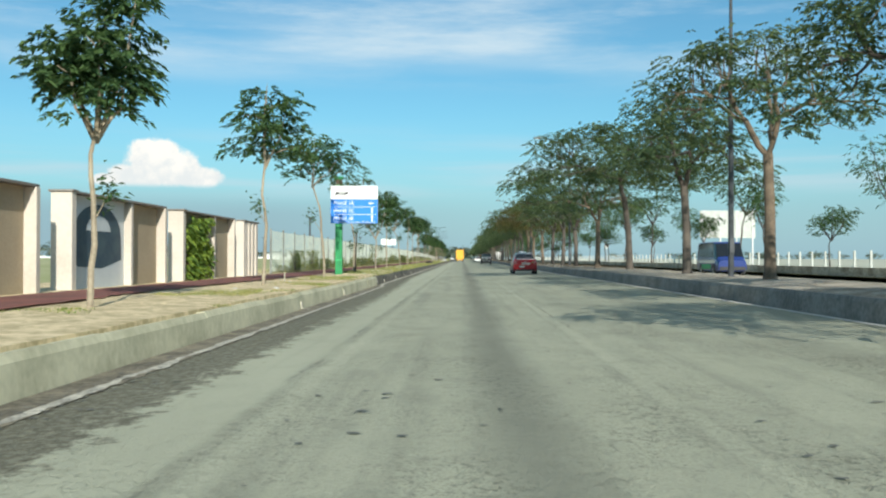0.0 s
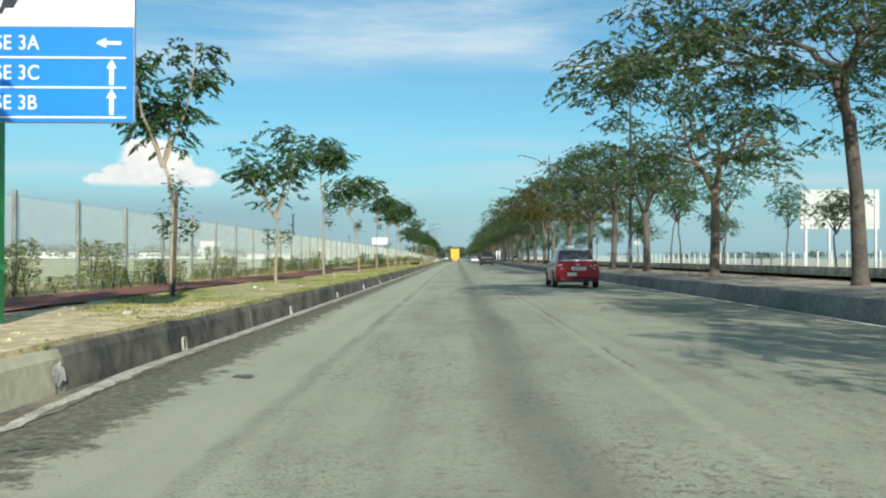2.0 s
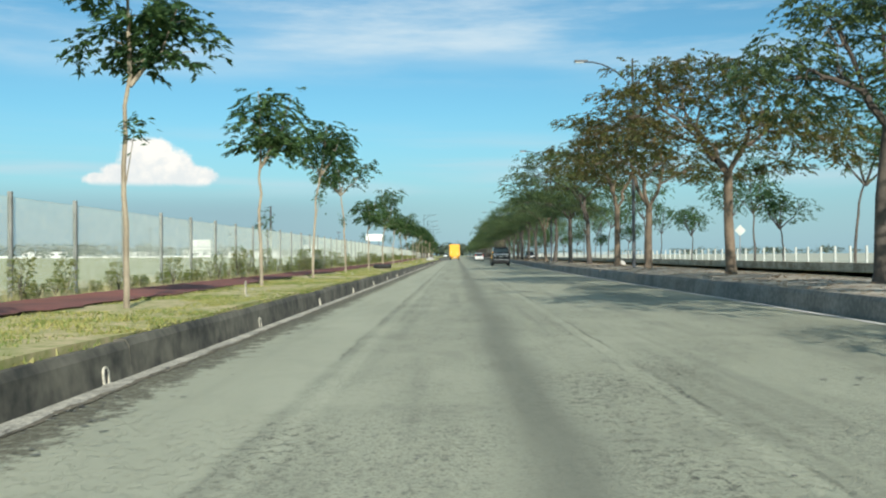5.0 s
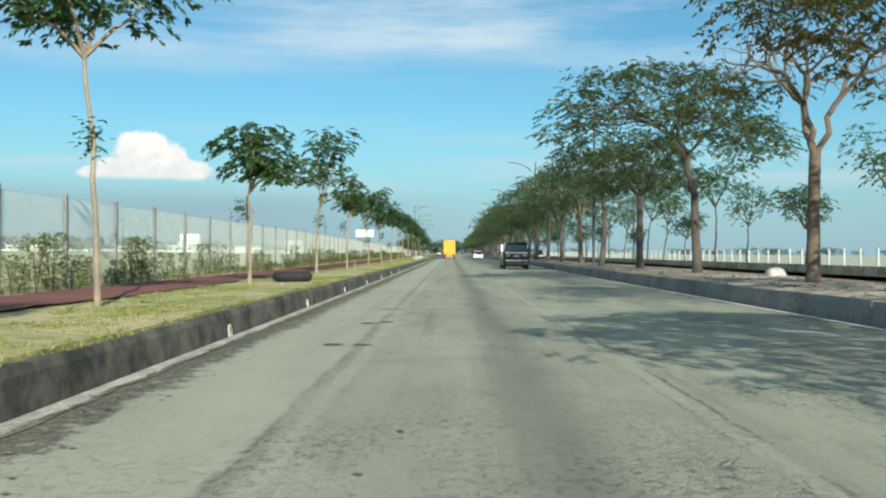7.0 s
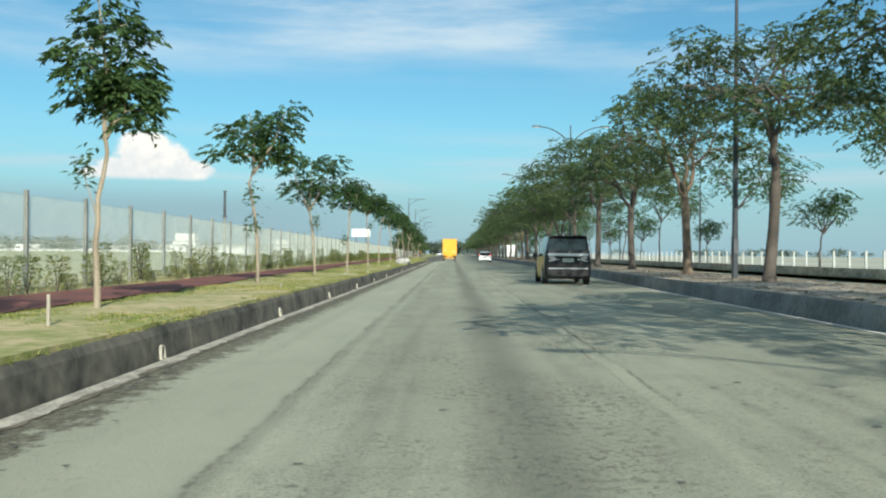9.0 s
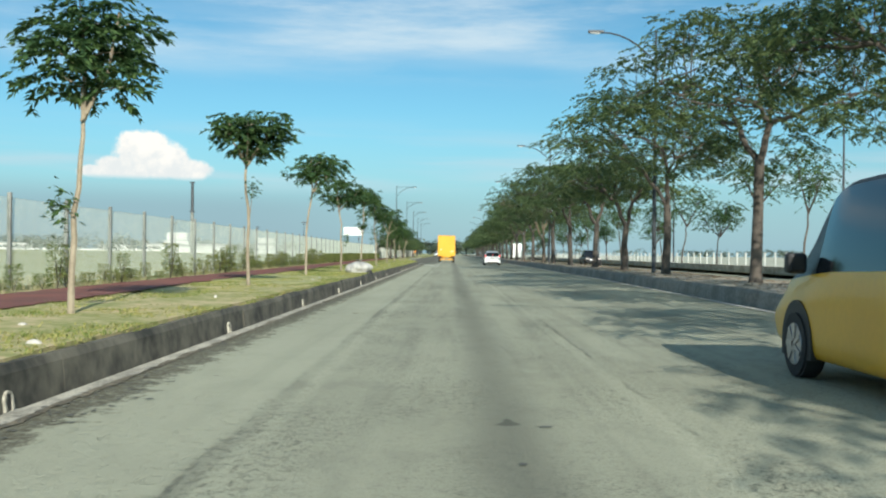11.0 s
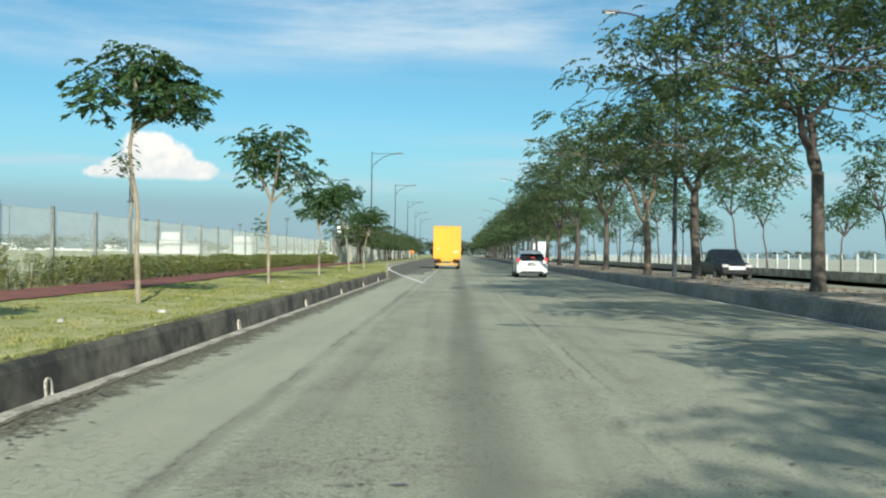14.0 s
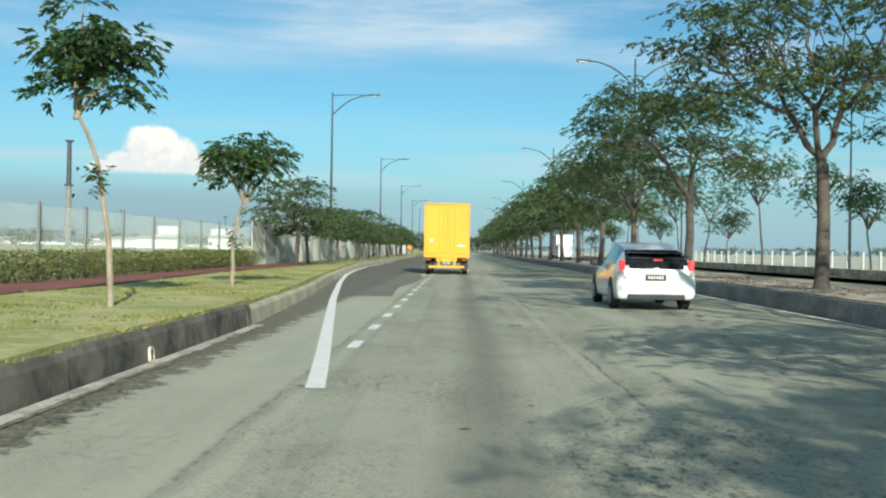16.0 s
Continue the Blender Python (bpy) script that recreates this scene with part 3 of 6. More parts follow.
kerb_run("kerb_left_pale", -20, 38.6, left_edge, 1, KTOP, 0.2, KERB_PALE, 3.65, "pale new concrete kerb lengths")
kerb_run("kerb_left", 38.6, KEND, left_edge, 1, KTOP, 0.2, KERB_DARK, 3.65, "black-weathered concrete kerb lengths with pale joints")
kerb_run("kerb_slip", KEND + .02, 420, left_edge, 1, KTOP - .06, 0.25, KERB_PALE, 4.0, "pale concrete kerb curving along the slip lane")
kerb_run("kerb_median", -20, 420, right_edge, -1, 0.42, 0.3, KERB_MEDIAN, 4.5, "grey concrete kerb of the median")


def ragged(y, seed):
    return 0.035 * noise.noise((y * 1.1, seed, 0)) + 0.03 * noise.noise((y * 4.3, seed, 2))


def apron(y):
    """1 on the first stretch, where silt covers the gutter and only its outer cement edge shows; 0 past it."""
    return max(0.0, min(1.0, (40.0 - y) / 4.0))


gut = strip("gutter", 0, 0, -20, KEND, 0.008, GUTTER, 2, 2200, fx0=lambda y: KX + 0.01, fx1=lambda y: KX + 0.25 + 0.2 * apron(y) + 1.6 * ragged(y, 3))
tagged(gut, "dirt-stained gutter strip along the kerb", "gutter")

lip = strip("gutter_lip", 0, 0, -20, KEND, 0.011, LIP, 1, 2200, fx0=lambda y: KX + 0.02 + apron(y) * (0.31 + 1.5 * ragged(y, 6)),
            fx1=lambda y: KX + 0.19 + 0.24 * apron(y) + 2.2 * ragged(y, 9))
tagged(lip, "broken pale cement edge of the gutter", "gutter")
pr = random.Random(4)
V = [(KX + .004, 38.45, .17)]
for k in range(18):
    a = k * .349
    V.append((KX + .008 - .03 * max(0, math.sin(a)), 38.45 + math.cos(a) * .15 * pr.uniform(.55, 1.15), .17 + math.sin(a) * .12 * pr.uniform(.6, 1.1)))
chip = raw("kerb_chip", V, [(0, k + 1, (k + 1) % 18 + 1) for k in range(18)], ROCK)
tagged(chip, "white chipped cement at the kerb joint", "kerb", kind="structure")

# drain spouts with pale cement lips
y_spout = 42.1
spout = empty("drain_spout", (KX, y_spout, 0), 0, "kerb drain spout with pale cement lip", "drain", "kerb drains")
sb = bmesh.new()
arc = [(-.075, .0), (-.075, .09)] + [(-.075 * math.cos(a), .09 + .075 * math.sin(a)) for a in [math.pi * k / 8 for k in range(1, 8)]] + [(.075, .09), (.075, .0)]
for (ya, za), (yb, zb) in zip(arc, arc[1:]):
    quad = []
    for yy, zz in ((ya, za), (yb, zb)):
        inner = (yy * .58, zz * .8 if zz else 0)
        quad.append([sb.verts.new((dx - .1 * zz, p, q + .01)) for dx, p, q in ((.018, yy, zz), (.018, *inner), (-.04, *inner), (-.04, yy, zz))])
    for k in range(4):
        sb.faces.new((quad[0][k], quad[0][(k + 1) % 4], quad[1][(k + 1) % 4], quad[1][k]))
part("lip", sb, LIP, spout, "pale cement rim")
part("spout_mouth", boxes((-.012, 0.0, .08, 0.03, 0.09, 0.14)), TRIM, spout, "dark drain hole")
ab = bmesh.new()
pr = random.Random(6)
fan = [ab.verts.new((.0, -.09, .015))] + [ab.verts.new((.24 * math.sin(a) * pr.uniform(.7, 1.1), -.03 - .2 * math.cos(a) * pr.uniform(.7, 1.1), .0145)) for a in [math.pi * (k + .5) / 9 for k in range(9)]] + [ab.verts.new((.0, .09, .015))]
ab.faces.new(fan)
part("apron", ab, LIP, spout, "pale cement wash below the hole")
for yk in (20.3, 27.7):
    copy_thing(spout, pose(KX, yk, 0, 0, 0, 0))
SPOUTS = ((0, 42.1), (3, 64.4), (4, 71.6), (8, 99.1), (13, 135.7), (16, 157.9), (21, 194.5), (23, 208.7), (27, 238.6), (31, 267.2))
for k in range(1, 32):
    copy_thing(spout, pose(KX, along(k, SPOUTS), 0, 0, 0, 0))

# road paint
def paint_strip(name, fx, y0, y1, w, label, n=20):
    V, F = [], []
    for j in range(n + 1):
        y = y0 + (y1 - y0) * j / n
        V += [(fx(y) - w / 2, y, 0.011), (fx(y) + w / 2, y, 0.011)]
    F = [(2 * j, 2 * j + 1, 2 * j + 3, 2 * j + 2) for j in range(n)]
    return tagged(raw(name, V, F, PAINT), label, "road marking", kind="structure")


paint_strip("edge_line_right", lambda y: right_edge(y) - 0.2, -20, 420, 0.14, "worn white edge line beside the median", 120)


def slip_line(y):
    return along(y, ((264.4, -1.14), (267.8, -1.54), (272, -2.06), (281, -3.17), (293, -4.5), (304, -5.55), (315, -6.2), (326, -6.62), (367, -6.95)))


paint_strip("slip_line", slip_line, 265.3, 360, 0.19, "solid white line that bends into the slip lane", 80)
for k in range(16):
    paint_strip("lane_dash", lambda y: -1.32, 269.0 + 2.95 * k, 270.0 + 2.95 * k, 0.16, "short white lane dash", 2)


def tar_patch(x, y, lx, ly, seed):
    pr = random.Random(seed)
    V = [(x, y, .013)] + [(x + math.cos(k * .2618) * lx * pr.uniform(.5, 1.2), y + math.sin(k * .2618) * ly * pr.uniform(.45, 1.25), .0125) for k in range(24)]
    F = [(0, k + 1, (k + 1) % 24 + 1) for k in range(24)]
    return tagged(raw("tar_patch", V, F, TAR), "small dark tar patch on the asphalt", "tar patch", kind="structure")


for k, (px, py) in enumerate(((-1.82, 119.95), (-1.46, 119.95), (-1.71, 123.7), (-1.40, 124.0), (-1.65, 127.7), (-1.34, 127.7), (1.95, 106.8), (1.12, 273.3), (-2.14, 39.6), (-.54, 29.2), (-.49, 32.9))):
    tar_patch(px, py, .15 if k != 6 else .3, .13, k)

# ---- trees ----
def grow_young(seed, h, zb, width, lean=0.0, shoots=1, leader=None, full=15):
    """Meshes of a slim young street tree: trunk with limbs, and leaf sprays."""
    rng = random.Random(seed)
    V, F, LV, LF = [], [], [], []
    pts, rad, p = [], [], Vector((0, 0, -0.1))
    n = 9
    wob = Vector((0, 0, 0))
    for k in range(n):
        t = k / (n - 1)
        wob += Vector((rng.uniform(-.1, .1), rng.uniform(-.07, .07), 0))
        pts.append(Vector((lean * t ** 3.5, 0, -0.1 + (zb + 0.1) * t)) + wob * t)
        rad.append(0.05 * (1 - 0.42 * t))
    tube(V, F, pts, rad, 7)
    top = pts[-1]
    ch = h - zb
    width *= .86
    tips = []
    leader = rng.random() < .55 if leader is None else leader
    if leader:
        up = [top, top + Vector((rng.uniform(-.1, .1), rng.uniform(-.1, .1), ch * .45)), top + Vector((rng.uniform(-.15, .15), rng.uniform(-.15, .15), ch * .92))]
        tube(V, F, up, [.037, .024, .008], 5)
        for k in range(7):
            a = k * 2.4 + rng.uniform(-.4, .4)
            u = .08 + .8 * k / 7
            b0 = up[0].lerp(up[2], u)
            e = b0 + Vector((math.cos(a), math.sin(a), rng.uniform(.15, .5))) * width * .5 * rng.uniform(.55, 1.0) * (1.05 - .55 * u)
            tube(V, F, [b0, b0.lerp(e, .5) + Vector((0, 0, .05)), e], [.02, .014, .005], 4)
            tips += [(e, 1.0), (b0.lerp(e, .6), .9)]
            tips.append((b0.lerp(e, .85) + Vector((rng.uniform(-.2, .2), rng.uniform(-.2, .2), rng.uniform(-.15, .1))), .9))
    for k in range(rng.randint(4, 6) if not leader else 2):
        a = 2 * math.pi * (k + rng.uniform(-.3, .3)) / 5
        r = width / 2 * rng.uniform(.45, .95)
        e = top + Vector((math.cos(a) * r, math.sin(a) * r, ch * rng.uniform(.35, .95)))
        m = top.lerp(e, .5) + Vector((0, 0, -0.08 * ch)) + Vector((math.cos(a), math.sin(a), 0)) * .1
        tube(V, F, [top - Vector((0, 0, .15)), top.lerp(m, .6), m, e], [.04, .03, .022, .008], 5)
        tips += [(m, .8), (e, 1.0), (m.lerp(e, .5), 1.0), (e + Vector((rng.uniform(-.3, .3), rng.uniform(-.3, .3), -.15)), .8)]
        for q in range(3):
            s = m.lerp(e, rng.uniform(.1, .8))
            e2 = s + Vector((rng.uniform(-.5, .5), rng.uniform(-.5, .5), rng.uniform(0, .45))) * width * .32
            tube(V, F, [s, s.lerp(e2, .5), e2], [.016, .011, .005], 4)
            tips.append((e2, 1.0))
    tips.append((top + Vector((0, 0, ch * .85)), 1.0))
    for c, dens in tips:
        c = Vector(c)
        c.z = min(c.z, h - .1)
        R = width * .13 + .1
        for spray in range(int(10 * dens)):
            a, s = rng.uniform(0, 6.283), math.sqrt(rng.random())
            p0 = c + Vector((math.cos(a) * s * R, math.sin(a) * s * R, rng.uniform(-.5, .5) * R))
            b = a + rng.uniform(-.8, .8)
            d0 = Vector((math.cos(b), math.sin(b), rng.uniform(-.5, .25)))
            for q in range(full):
                u = rng.random()
                sd = Vector((-d0.y, d0.x, 0)) * rng.uniform(-1, 1)
                leaflet(LV, LF, p0 + d0 * .3 * u - Vector((0, 0, .1 * u * u)), d0 * .5 + sd + Vector((0, 0, rng.uniform(-.4, .2))), rng.uniform(.09, .17), rng.uniform(.04, .075), rng)
    for q in range(shoots):
        c = pts[rng.randint(4, 6)] + Vector((rng.uniform(-.35, .35), rng.uniform(-.2, .2), .1))
        tube(V, F, [pts[4], c], [.012, .005], 4)
        for k in range(70):
            a = rng.uniform(0, 6.283)
            leaflet(LV, LF, c + Vector((rng.gauss(0, .1), rng.gauss(0, .1), rng.gauss(0, .15))), Vector((math.cos(a), math.sin(a), rng.uniform(-.5, .3))), .14, .06, rng)
    return V, F, LV, LF


def young_tree(y, h, zb, width, x=-5.2, lean=0.0, shoots=1, leader=None, label="slim young street tree with a small leafy crown"):
    V, F, LV, LF = grow_young(int(y * 10), h - VZ, zb - VZ, width, lean, shoots, leader)
    t = empty("young_tree", (x, y, VZ), 0, label, "tree", "young trees on the verge")
    raw("trunk", V, F, BARK_PALE, t, smooth=True)
    raw("crown", LV, LF, LEAF_A, t)
    return t


young_tree(13.2, 5.3, 2.9, 1.45)
young_tree(24.8, 5.9, 3.6, 3.0, lean=-.2)
young_tree(35.8, 5.8, 3.9, 3.6, lean=-.25, label="forked young tree with a wide open crown")
young_tree(48.5, 5.3, 3.0, 1.9, x=-5.5, shoots=3, label="young tree tied to a dark stake")
young_tree(57.2, 5.2, 2.4, 2.5, shoots=2)
young_tree(68.3, 6.0, 4.6, 2.6, x=-5.4, lean=-.1, shoots=3)
young_tree(80.0, 5.7, 3.5, 2.9, lean=-.2, shoots=2, leader=False)
young_tree(91.0, 6.2, 3.9, 2.2)
young_tree(101.0, 5.6, 3.6, 2.2)
young_tree(109.8, 6.0, 4.1, 2.6, lean=.2, leader=False)
young_tree(121.3, 5.8, 4.15, 3.1, x=-5.4, lean=-.1, leader=False)
young_tree(130.7, 4.4, 2.8, 2.5)
young_tree(143.5, 6.1, 3.0, 2.9, x=-5.38, leader=True, label="tall young tree with tiers of leafy boughs")
young_tree(153.5, 5.2, 3.0, 1.5, x=-5.3, lean=.15)
young_tree(164.4, 5.0, 3.4, 2.5, lean=.2, shoots=2)
young_tree(174.7, 4.9, 2.9, 2.4)
young_tree(185.5, 5.0, 3.2, 2.2)
young_tree(196.9, 4.8, 3.6, 1.9, lean=-.15)
young_tree(207.9, 5.0, 3.6, 2.9, x=-5.4, shoots=0)
young_tree(217.5, 4.8, 3.35, 3.2, lean=-.3)
young_tree(227.5, 5.0, 4.1, 1.6, lean=-.1, shoots=4)
young_tree(238.8, 4.9, 3.5, 2.6)
young_tree(250.0, 4.9, 2.9, 3.4, lean=.35, leader=False, label="young tree with a broad lopsided crown")
young_tree(260.2, 4.0, 2.4, 2.4)
young_tree(270.7, 5.2, 3.4, 1.9, lean=-.3)
young_tree(278.5, 4.1, 2.5, 2.0)


def grow_shade(seed, h, fork, base, reach, over, leafy=1.0, lean=0.0, far=False):
    """Meshes of a spreading shade tree: a trunk whose limbs divide again and again, and flat layers of leaf sprays.
    reach: how far the crown spreads from the trunk over the road; over: how far on the other side."""
    rng = random.Random(seed)
    V, F, LV, LF = [], [], [], []
    radius, shift = (reach + over) / 2 * 1.05, (over - reach) / 2 * 1.08
    count = int(28 + 1.75 * radius * radius * math.pi)
    bow = Vector((lean + rng.uniform(-.12, .12), rng.uniform(-.25, .25), 0))
    foot = [Vector((0, 0, -.15)), Vector((0, 0, .3)) + bow * .03, Vector((0, 0, fork * .55)) + bow * .4 + Vector((rng.uniform(-.07, .07), rng.uniform(-.07, .07), 0)), Vector((0, 0, fork)) + bow]
    tube(V, F, foot, [.27, .19, .165, .155], 10)
    grain = 1.9 if far else 1.0
    lobes = [(rng.uniform(0, 6.283), rng.uniform(.12, .26), m) for m in (2, 3, 5)]
    tips = []
    for k in range(count):
        a = k * 2.39996 + rng.uniform(-.25, .25)
        u = math.sqrt((k + .5) / count)
        edge = radius * (1 + sum(w * .55 * math.cos(m * a + p) for p, w, m in lobes))
        rr = edge * u
        rise = (1 - u ** 2.6) ** .7
        z = base + (h - base) * rise * rng.choice((rng.uniform(.08, .45), rng.uniform(.4, .8), rng.uniform(.8, 1.0), rng.uniform(.8, 1.0))) + rng.uniform(-.2, .2)
        tips.append(Vector((shift * (.4 + .6 * (z - fork) / (h - fork)) + math.cos(a) * rr, math.sin(a) * rr * .94, z)))

    def limb(p, q, r1, r2):
        n = 4 if (q - p).length > 1.4 else 3 if (q - p).length > .8 else 2
        pts, rad = [p], [r1]
        for k in range(1, n):
            f = k / n
            wob = (q - p).length * .06
            pts.append(p.lerp(q, f) + Vector((rng.uniform(-wob, wob), rng.uniform(-wob, wob), rng.uniform(-wob, wob) * .6 - .05 * (q - p).length * math.sin(f * math.pi))))
            rad.append(r1 + (r2 - r1) * f)
        tube(V, F, pts + [q], rad + [r2], 8 if r1 > .06 else 5 if r1 > .025 else 4)

    def divide(p, group, depth, r1):
        if len(group) <= 2:
            for e in group:
                limb(p, e, max(.009, r1 * .6), .005)
            return
        c = sum(group, Vector()) / len(group)
        if depth == 0:
            ways = rng.choice((2, 3, 3))
        else:
            ways = 3 if rng.random() < .3 and len(group) > 6 else 2
        ang = rng.uniform(0, 6.283)
        order = sorted(group, key=lambda v: (math.atan2(v.y - c.y, v.x - c.x) - ang) % 6.283)
        cuts = [round(len(order) * (k + (rng.uniform(-.14, .14) if 0 < k < ways else 0)) / ways) for k in range(ways + 1)]
        for k in range(ways):
            sub = order[cuts[k]:cuts[k + 1]]
            if not sub:
                continue
            m = sum(sub, Vector()) / len(sub)
            f, rise = ((.30, .50), (.36, .52), (.42, .52))[depth] if depth < 3 else (.5, .56)
            e = p.lerp(m, f)
            e.z = p.z + (m.z - p.z) * rise
            r2 = max(.008, .135 * (len(sub) / count) ** .46)
            limb(p, e, min(r1, r2 * 1.12), r2)
            divide(e, sub, depth + 1, r2)

    divide(foot[-1] - Vector((0, 0, .08)), tips, 0, .145)
    for e in tips:
        if rng.random() > leafy + .06 + .4 * noise.noise(e * .42 + Vector((seed * 3.7, 0, 0))):
            continue
        R = rng.uniform(.40, .78)
        for spray in range(rng.randint(14, 21) if not far else 10):
            a = rng.uniform(0, 6.283)
            s = R * math.sqrt(rng.random())
            p0 = e + Vector((math.cos(a) * s, math.sin(a) * s, rng.gauss(.02, .12) - .12 * s))
            b = a + rng.uniform(-.8, .8)
            d0 = Vector((math.cos(b), math.sin(b), rng.uniform(-.4, .15)))
            for q in range(15 if not far else 7):
                u = rng.random()
                sd = Vector((-d0.y, d0.x, 0)) * rng.uniform(-1, 1)
                leaflet(LV, LF, p0 + d0 * .4 * u - Vector((0, 0, .12 * u * u)), d0 * .5 + sd + Vector((0, 0, rng.uniform(-.4, .2))), rng.uniform(.09, .16) * grain, rng.uniform(.042, .073) * grain, rng)
    return V, F, LV, LF


MED = 0.44
TREE_WORDS = {
    "wide": "tall shade tree with a wide umbrella crown over the road",
    "round": "shade tree with a rounded dark green crown",
    "bare": "shade tree with many bare branches and few leaves",
    "low": "low shade tree with a dense flat crown",
    "airy": "shade tree with a thin airy crown",
    "turning": "broad shade tree with some leaves turned orange brown",
    "vase": "forked shade tree with long pale limbs and sparse leaves",
}


def shade_tree(y, h, fork, base, reach, over, leafy, words, lean=0.0, x=9.35, far=False):
    V, F, LV, LF = grow_shade(int(y * 10), h - MED, fork - MED, base - MED, reach, over, leafy, lean, far)
    t = empty("shade_tree", (x, y, MED), 0, TREE_WORDS[words], "tree", "shade trees on the median")
    # sparse crowns take the bark with sunlight in its colour
    raw("trunk", V, F, BARK_SUNLIT if words in ("bare", "vase", "turning") else BARK, t, smooth=True)
    raw("crown", LV, LF, LEAF_C if words in ("bare", "turning") else LEAF_B, t)
    return t


# place along the road, top, fork, foot of the crown, spread over the road and away from it, leafiness
for row in (
    (7.0, 7.6, 3.9, 4.5, 4.0, 3.5, .85, "round"),
    (18.0, 7.6, 3.9, 4.2, 3.0, 3.2, .85, "airy"),
    (29.0, 8.2, 4.3, 5.0, 4.0, 2.8, .5, "vase", -.1),
    (39.6, 8.3, 4.1, 4.5, 3.5, 2.5, .92, "round"),
    (53.0, 8.8, 4.5, 4.8, 6.6, 4.2, 1.05, "wide", -.45),
    (65.6, 7.5, 3.7, 4.4, 3.9, 3.0, .55, "vase"),
    (78.0, 6.5, 3.4, 4.1, 2.2, 2.6, .68, "airy"),
    (88.2, 8.1, 3.8, 5.3, 4.3, 2.6, .92, "wide"),
    (98.1, 7.1, 4.0, 4.7, 3.0, 2.4, .9, "round"),
    (109.8, 8.0, 4.0, 4.3, 5.8, 3.6, .95, "turning"),
    (124.0, 8.4, 3.5, 4.8, 4.8, 3.2, .6, "turning"),
    (133.0, 8.5, 3.9, 5.2, 3.2, 3.0, .06, "bare"),
    (144.9, 9.0, 3.6, 5.0, 6.2, 3.0, .88, "wide"),
    (156.2, 6.9, 4.1, 4.5, 3.4, 2.8, .9, "low"),
    (168.3, 8.2, 3.5, 4.8, 3.8, 3.3, .92, "round"),
    (178.1, 8.2, 3.6, 4.9, 3.7, 2.4, .72, "vase"),
    (190.0, 8.0, 3.7, 4.7, 4.2, 3.0, .8, "airy"),
    (201.8, 9.0, 4.2, 4.6, 5.0, 4.2, .92, "wide"),
    (214.0, 8.8, 3.5, 4.7, 5.2, 3.2, .8, "wide"),
    (223.8, 6.7, 2.9, 4.4, 3.6, 2.6, .88, "low"),
    (234.1, 7.5, 3.3, 4.7, 4.0, 3.0, .9, "airy"),
    (246.8, 8.5, 3.5, 4.5, 6.2, 3.5, 1.2, "wide"),
    (258.9, 7.1, 3.8, 4.3, 4.4, 3.2, .88, "low"),
    (268.2, 8.8, 3.0, 5.7, 5.0, 3.0, .38, "vase"),
    (280.7, 8.7, 3.7, 4.7, 4.9, 3.2, .9, "wide"),
    (295.0, 8.3, 3.6, 4.5, 5.4, 2.4, 1.0, "round"),
    (306.8, 7.4, 3.6, 4.4, 4.4, 3.0, .92, "wide"),
):
    shade_tree(*row)
distant = [shade_tree(*row, far=True) for row in (
    (318.6, 7.2, 3.2, 3.6, 4.4, 3.2, 1.0, "wide"),
    (330.2, 7.8, 3.3, 3.7, 4.6, 3.0, 1.0, "round"),
    (341.8, 6.8, 3.1, 3.5, 4.0, 3.4, 1.0, "low"),
)]
rng = random.Random(5)
for k in range(15):
    copy_thing(distant[k % 3], pose(9.35, 353.4 + 11.6 * k, MED - .02, 0, 0, rng.uniform(-25, 25)) @ Matrix.Scale(rng.uniform(.95, 1.1), 4))


small = []
for s, h in ((71, 4.6), (72, 5.3), (73, 3.9)):
    V, F, LV, LF = grow_young(s, h, h * .5, h * .66, .1, 0, False, 8)
    t = empty("roadside_tree", (22, 0, .25), 0, "small roadside tree beyond the far carriageway", "tree", "trees by the far fence")
    raw("trunk", V, F, BARK, t, smooth=True)
    raw("crown", LV, LF, LEAF_A, t)
    small.append(t)
for k in range(46):
    y = 40 + 9.2 * k + rng.uniform(-2, 2)
    m = pose(21.6 + rng.uniform(-.5, 1.2), y, .25, 0, 0, rng.uniform(0, 360)) @ Matrix.Scale(rng.uniform(.95, 1.4), 4)
    if k < 3:
        small[k].matrix_basis = m
    else:
        copy_thing(small[k % 3], m)

# denser trees along the slip lane
for k in range(16):
    y = 306 + 7.0 * k + rng.uniform(-1.5, 1.5)
    copy_thing(distant[(1, 2, 0)[k % 3]], pose(-8.6 - .02 * k + rng.uniform(-.5, .5), y, VZ - .05, 0, 0, rng.uniform(0, 360)) @ Matrix.Scale(rng.uniform(.5, .66), 4))


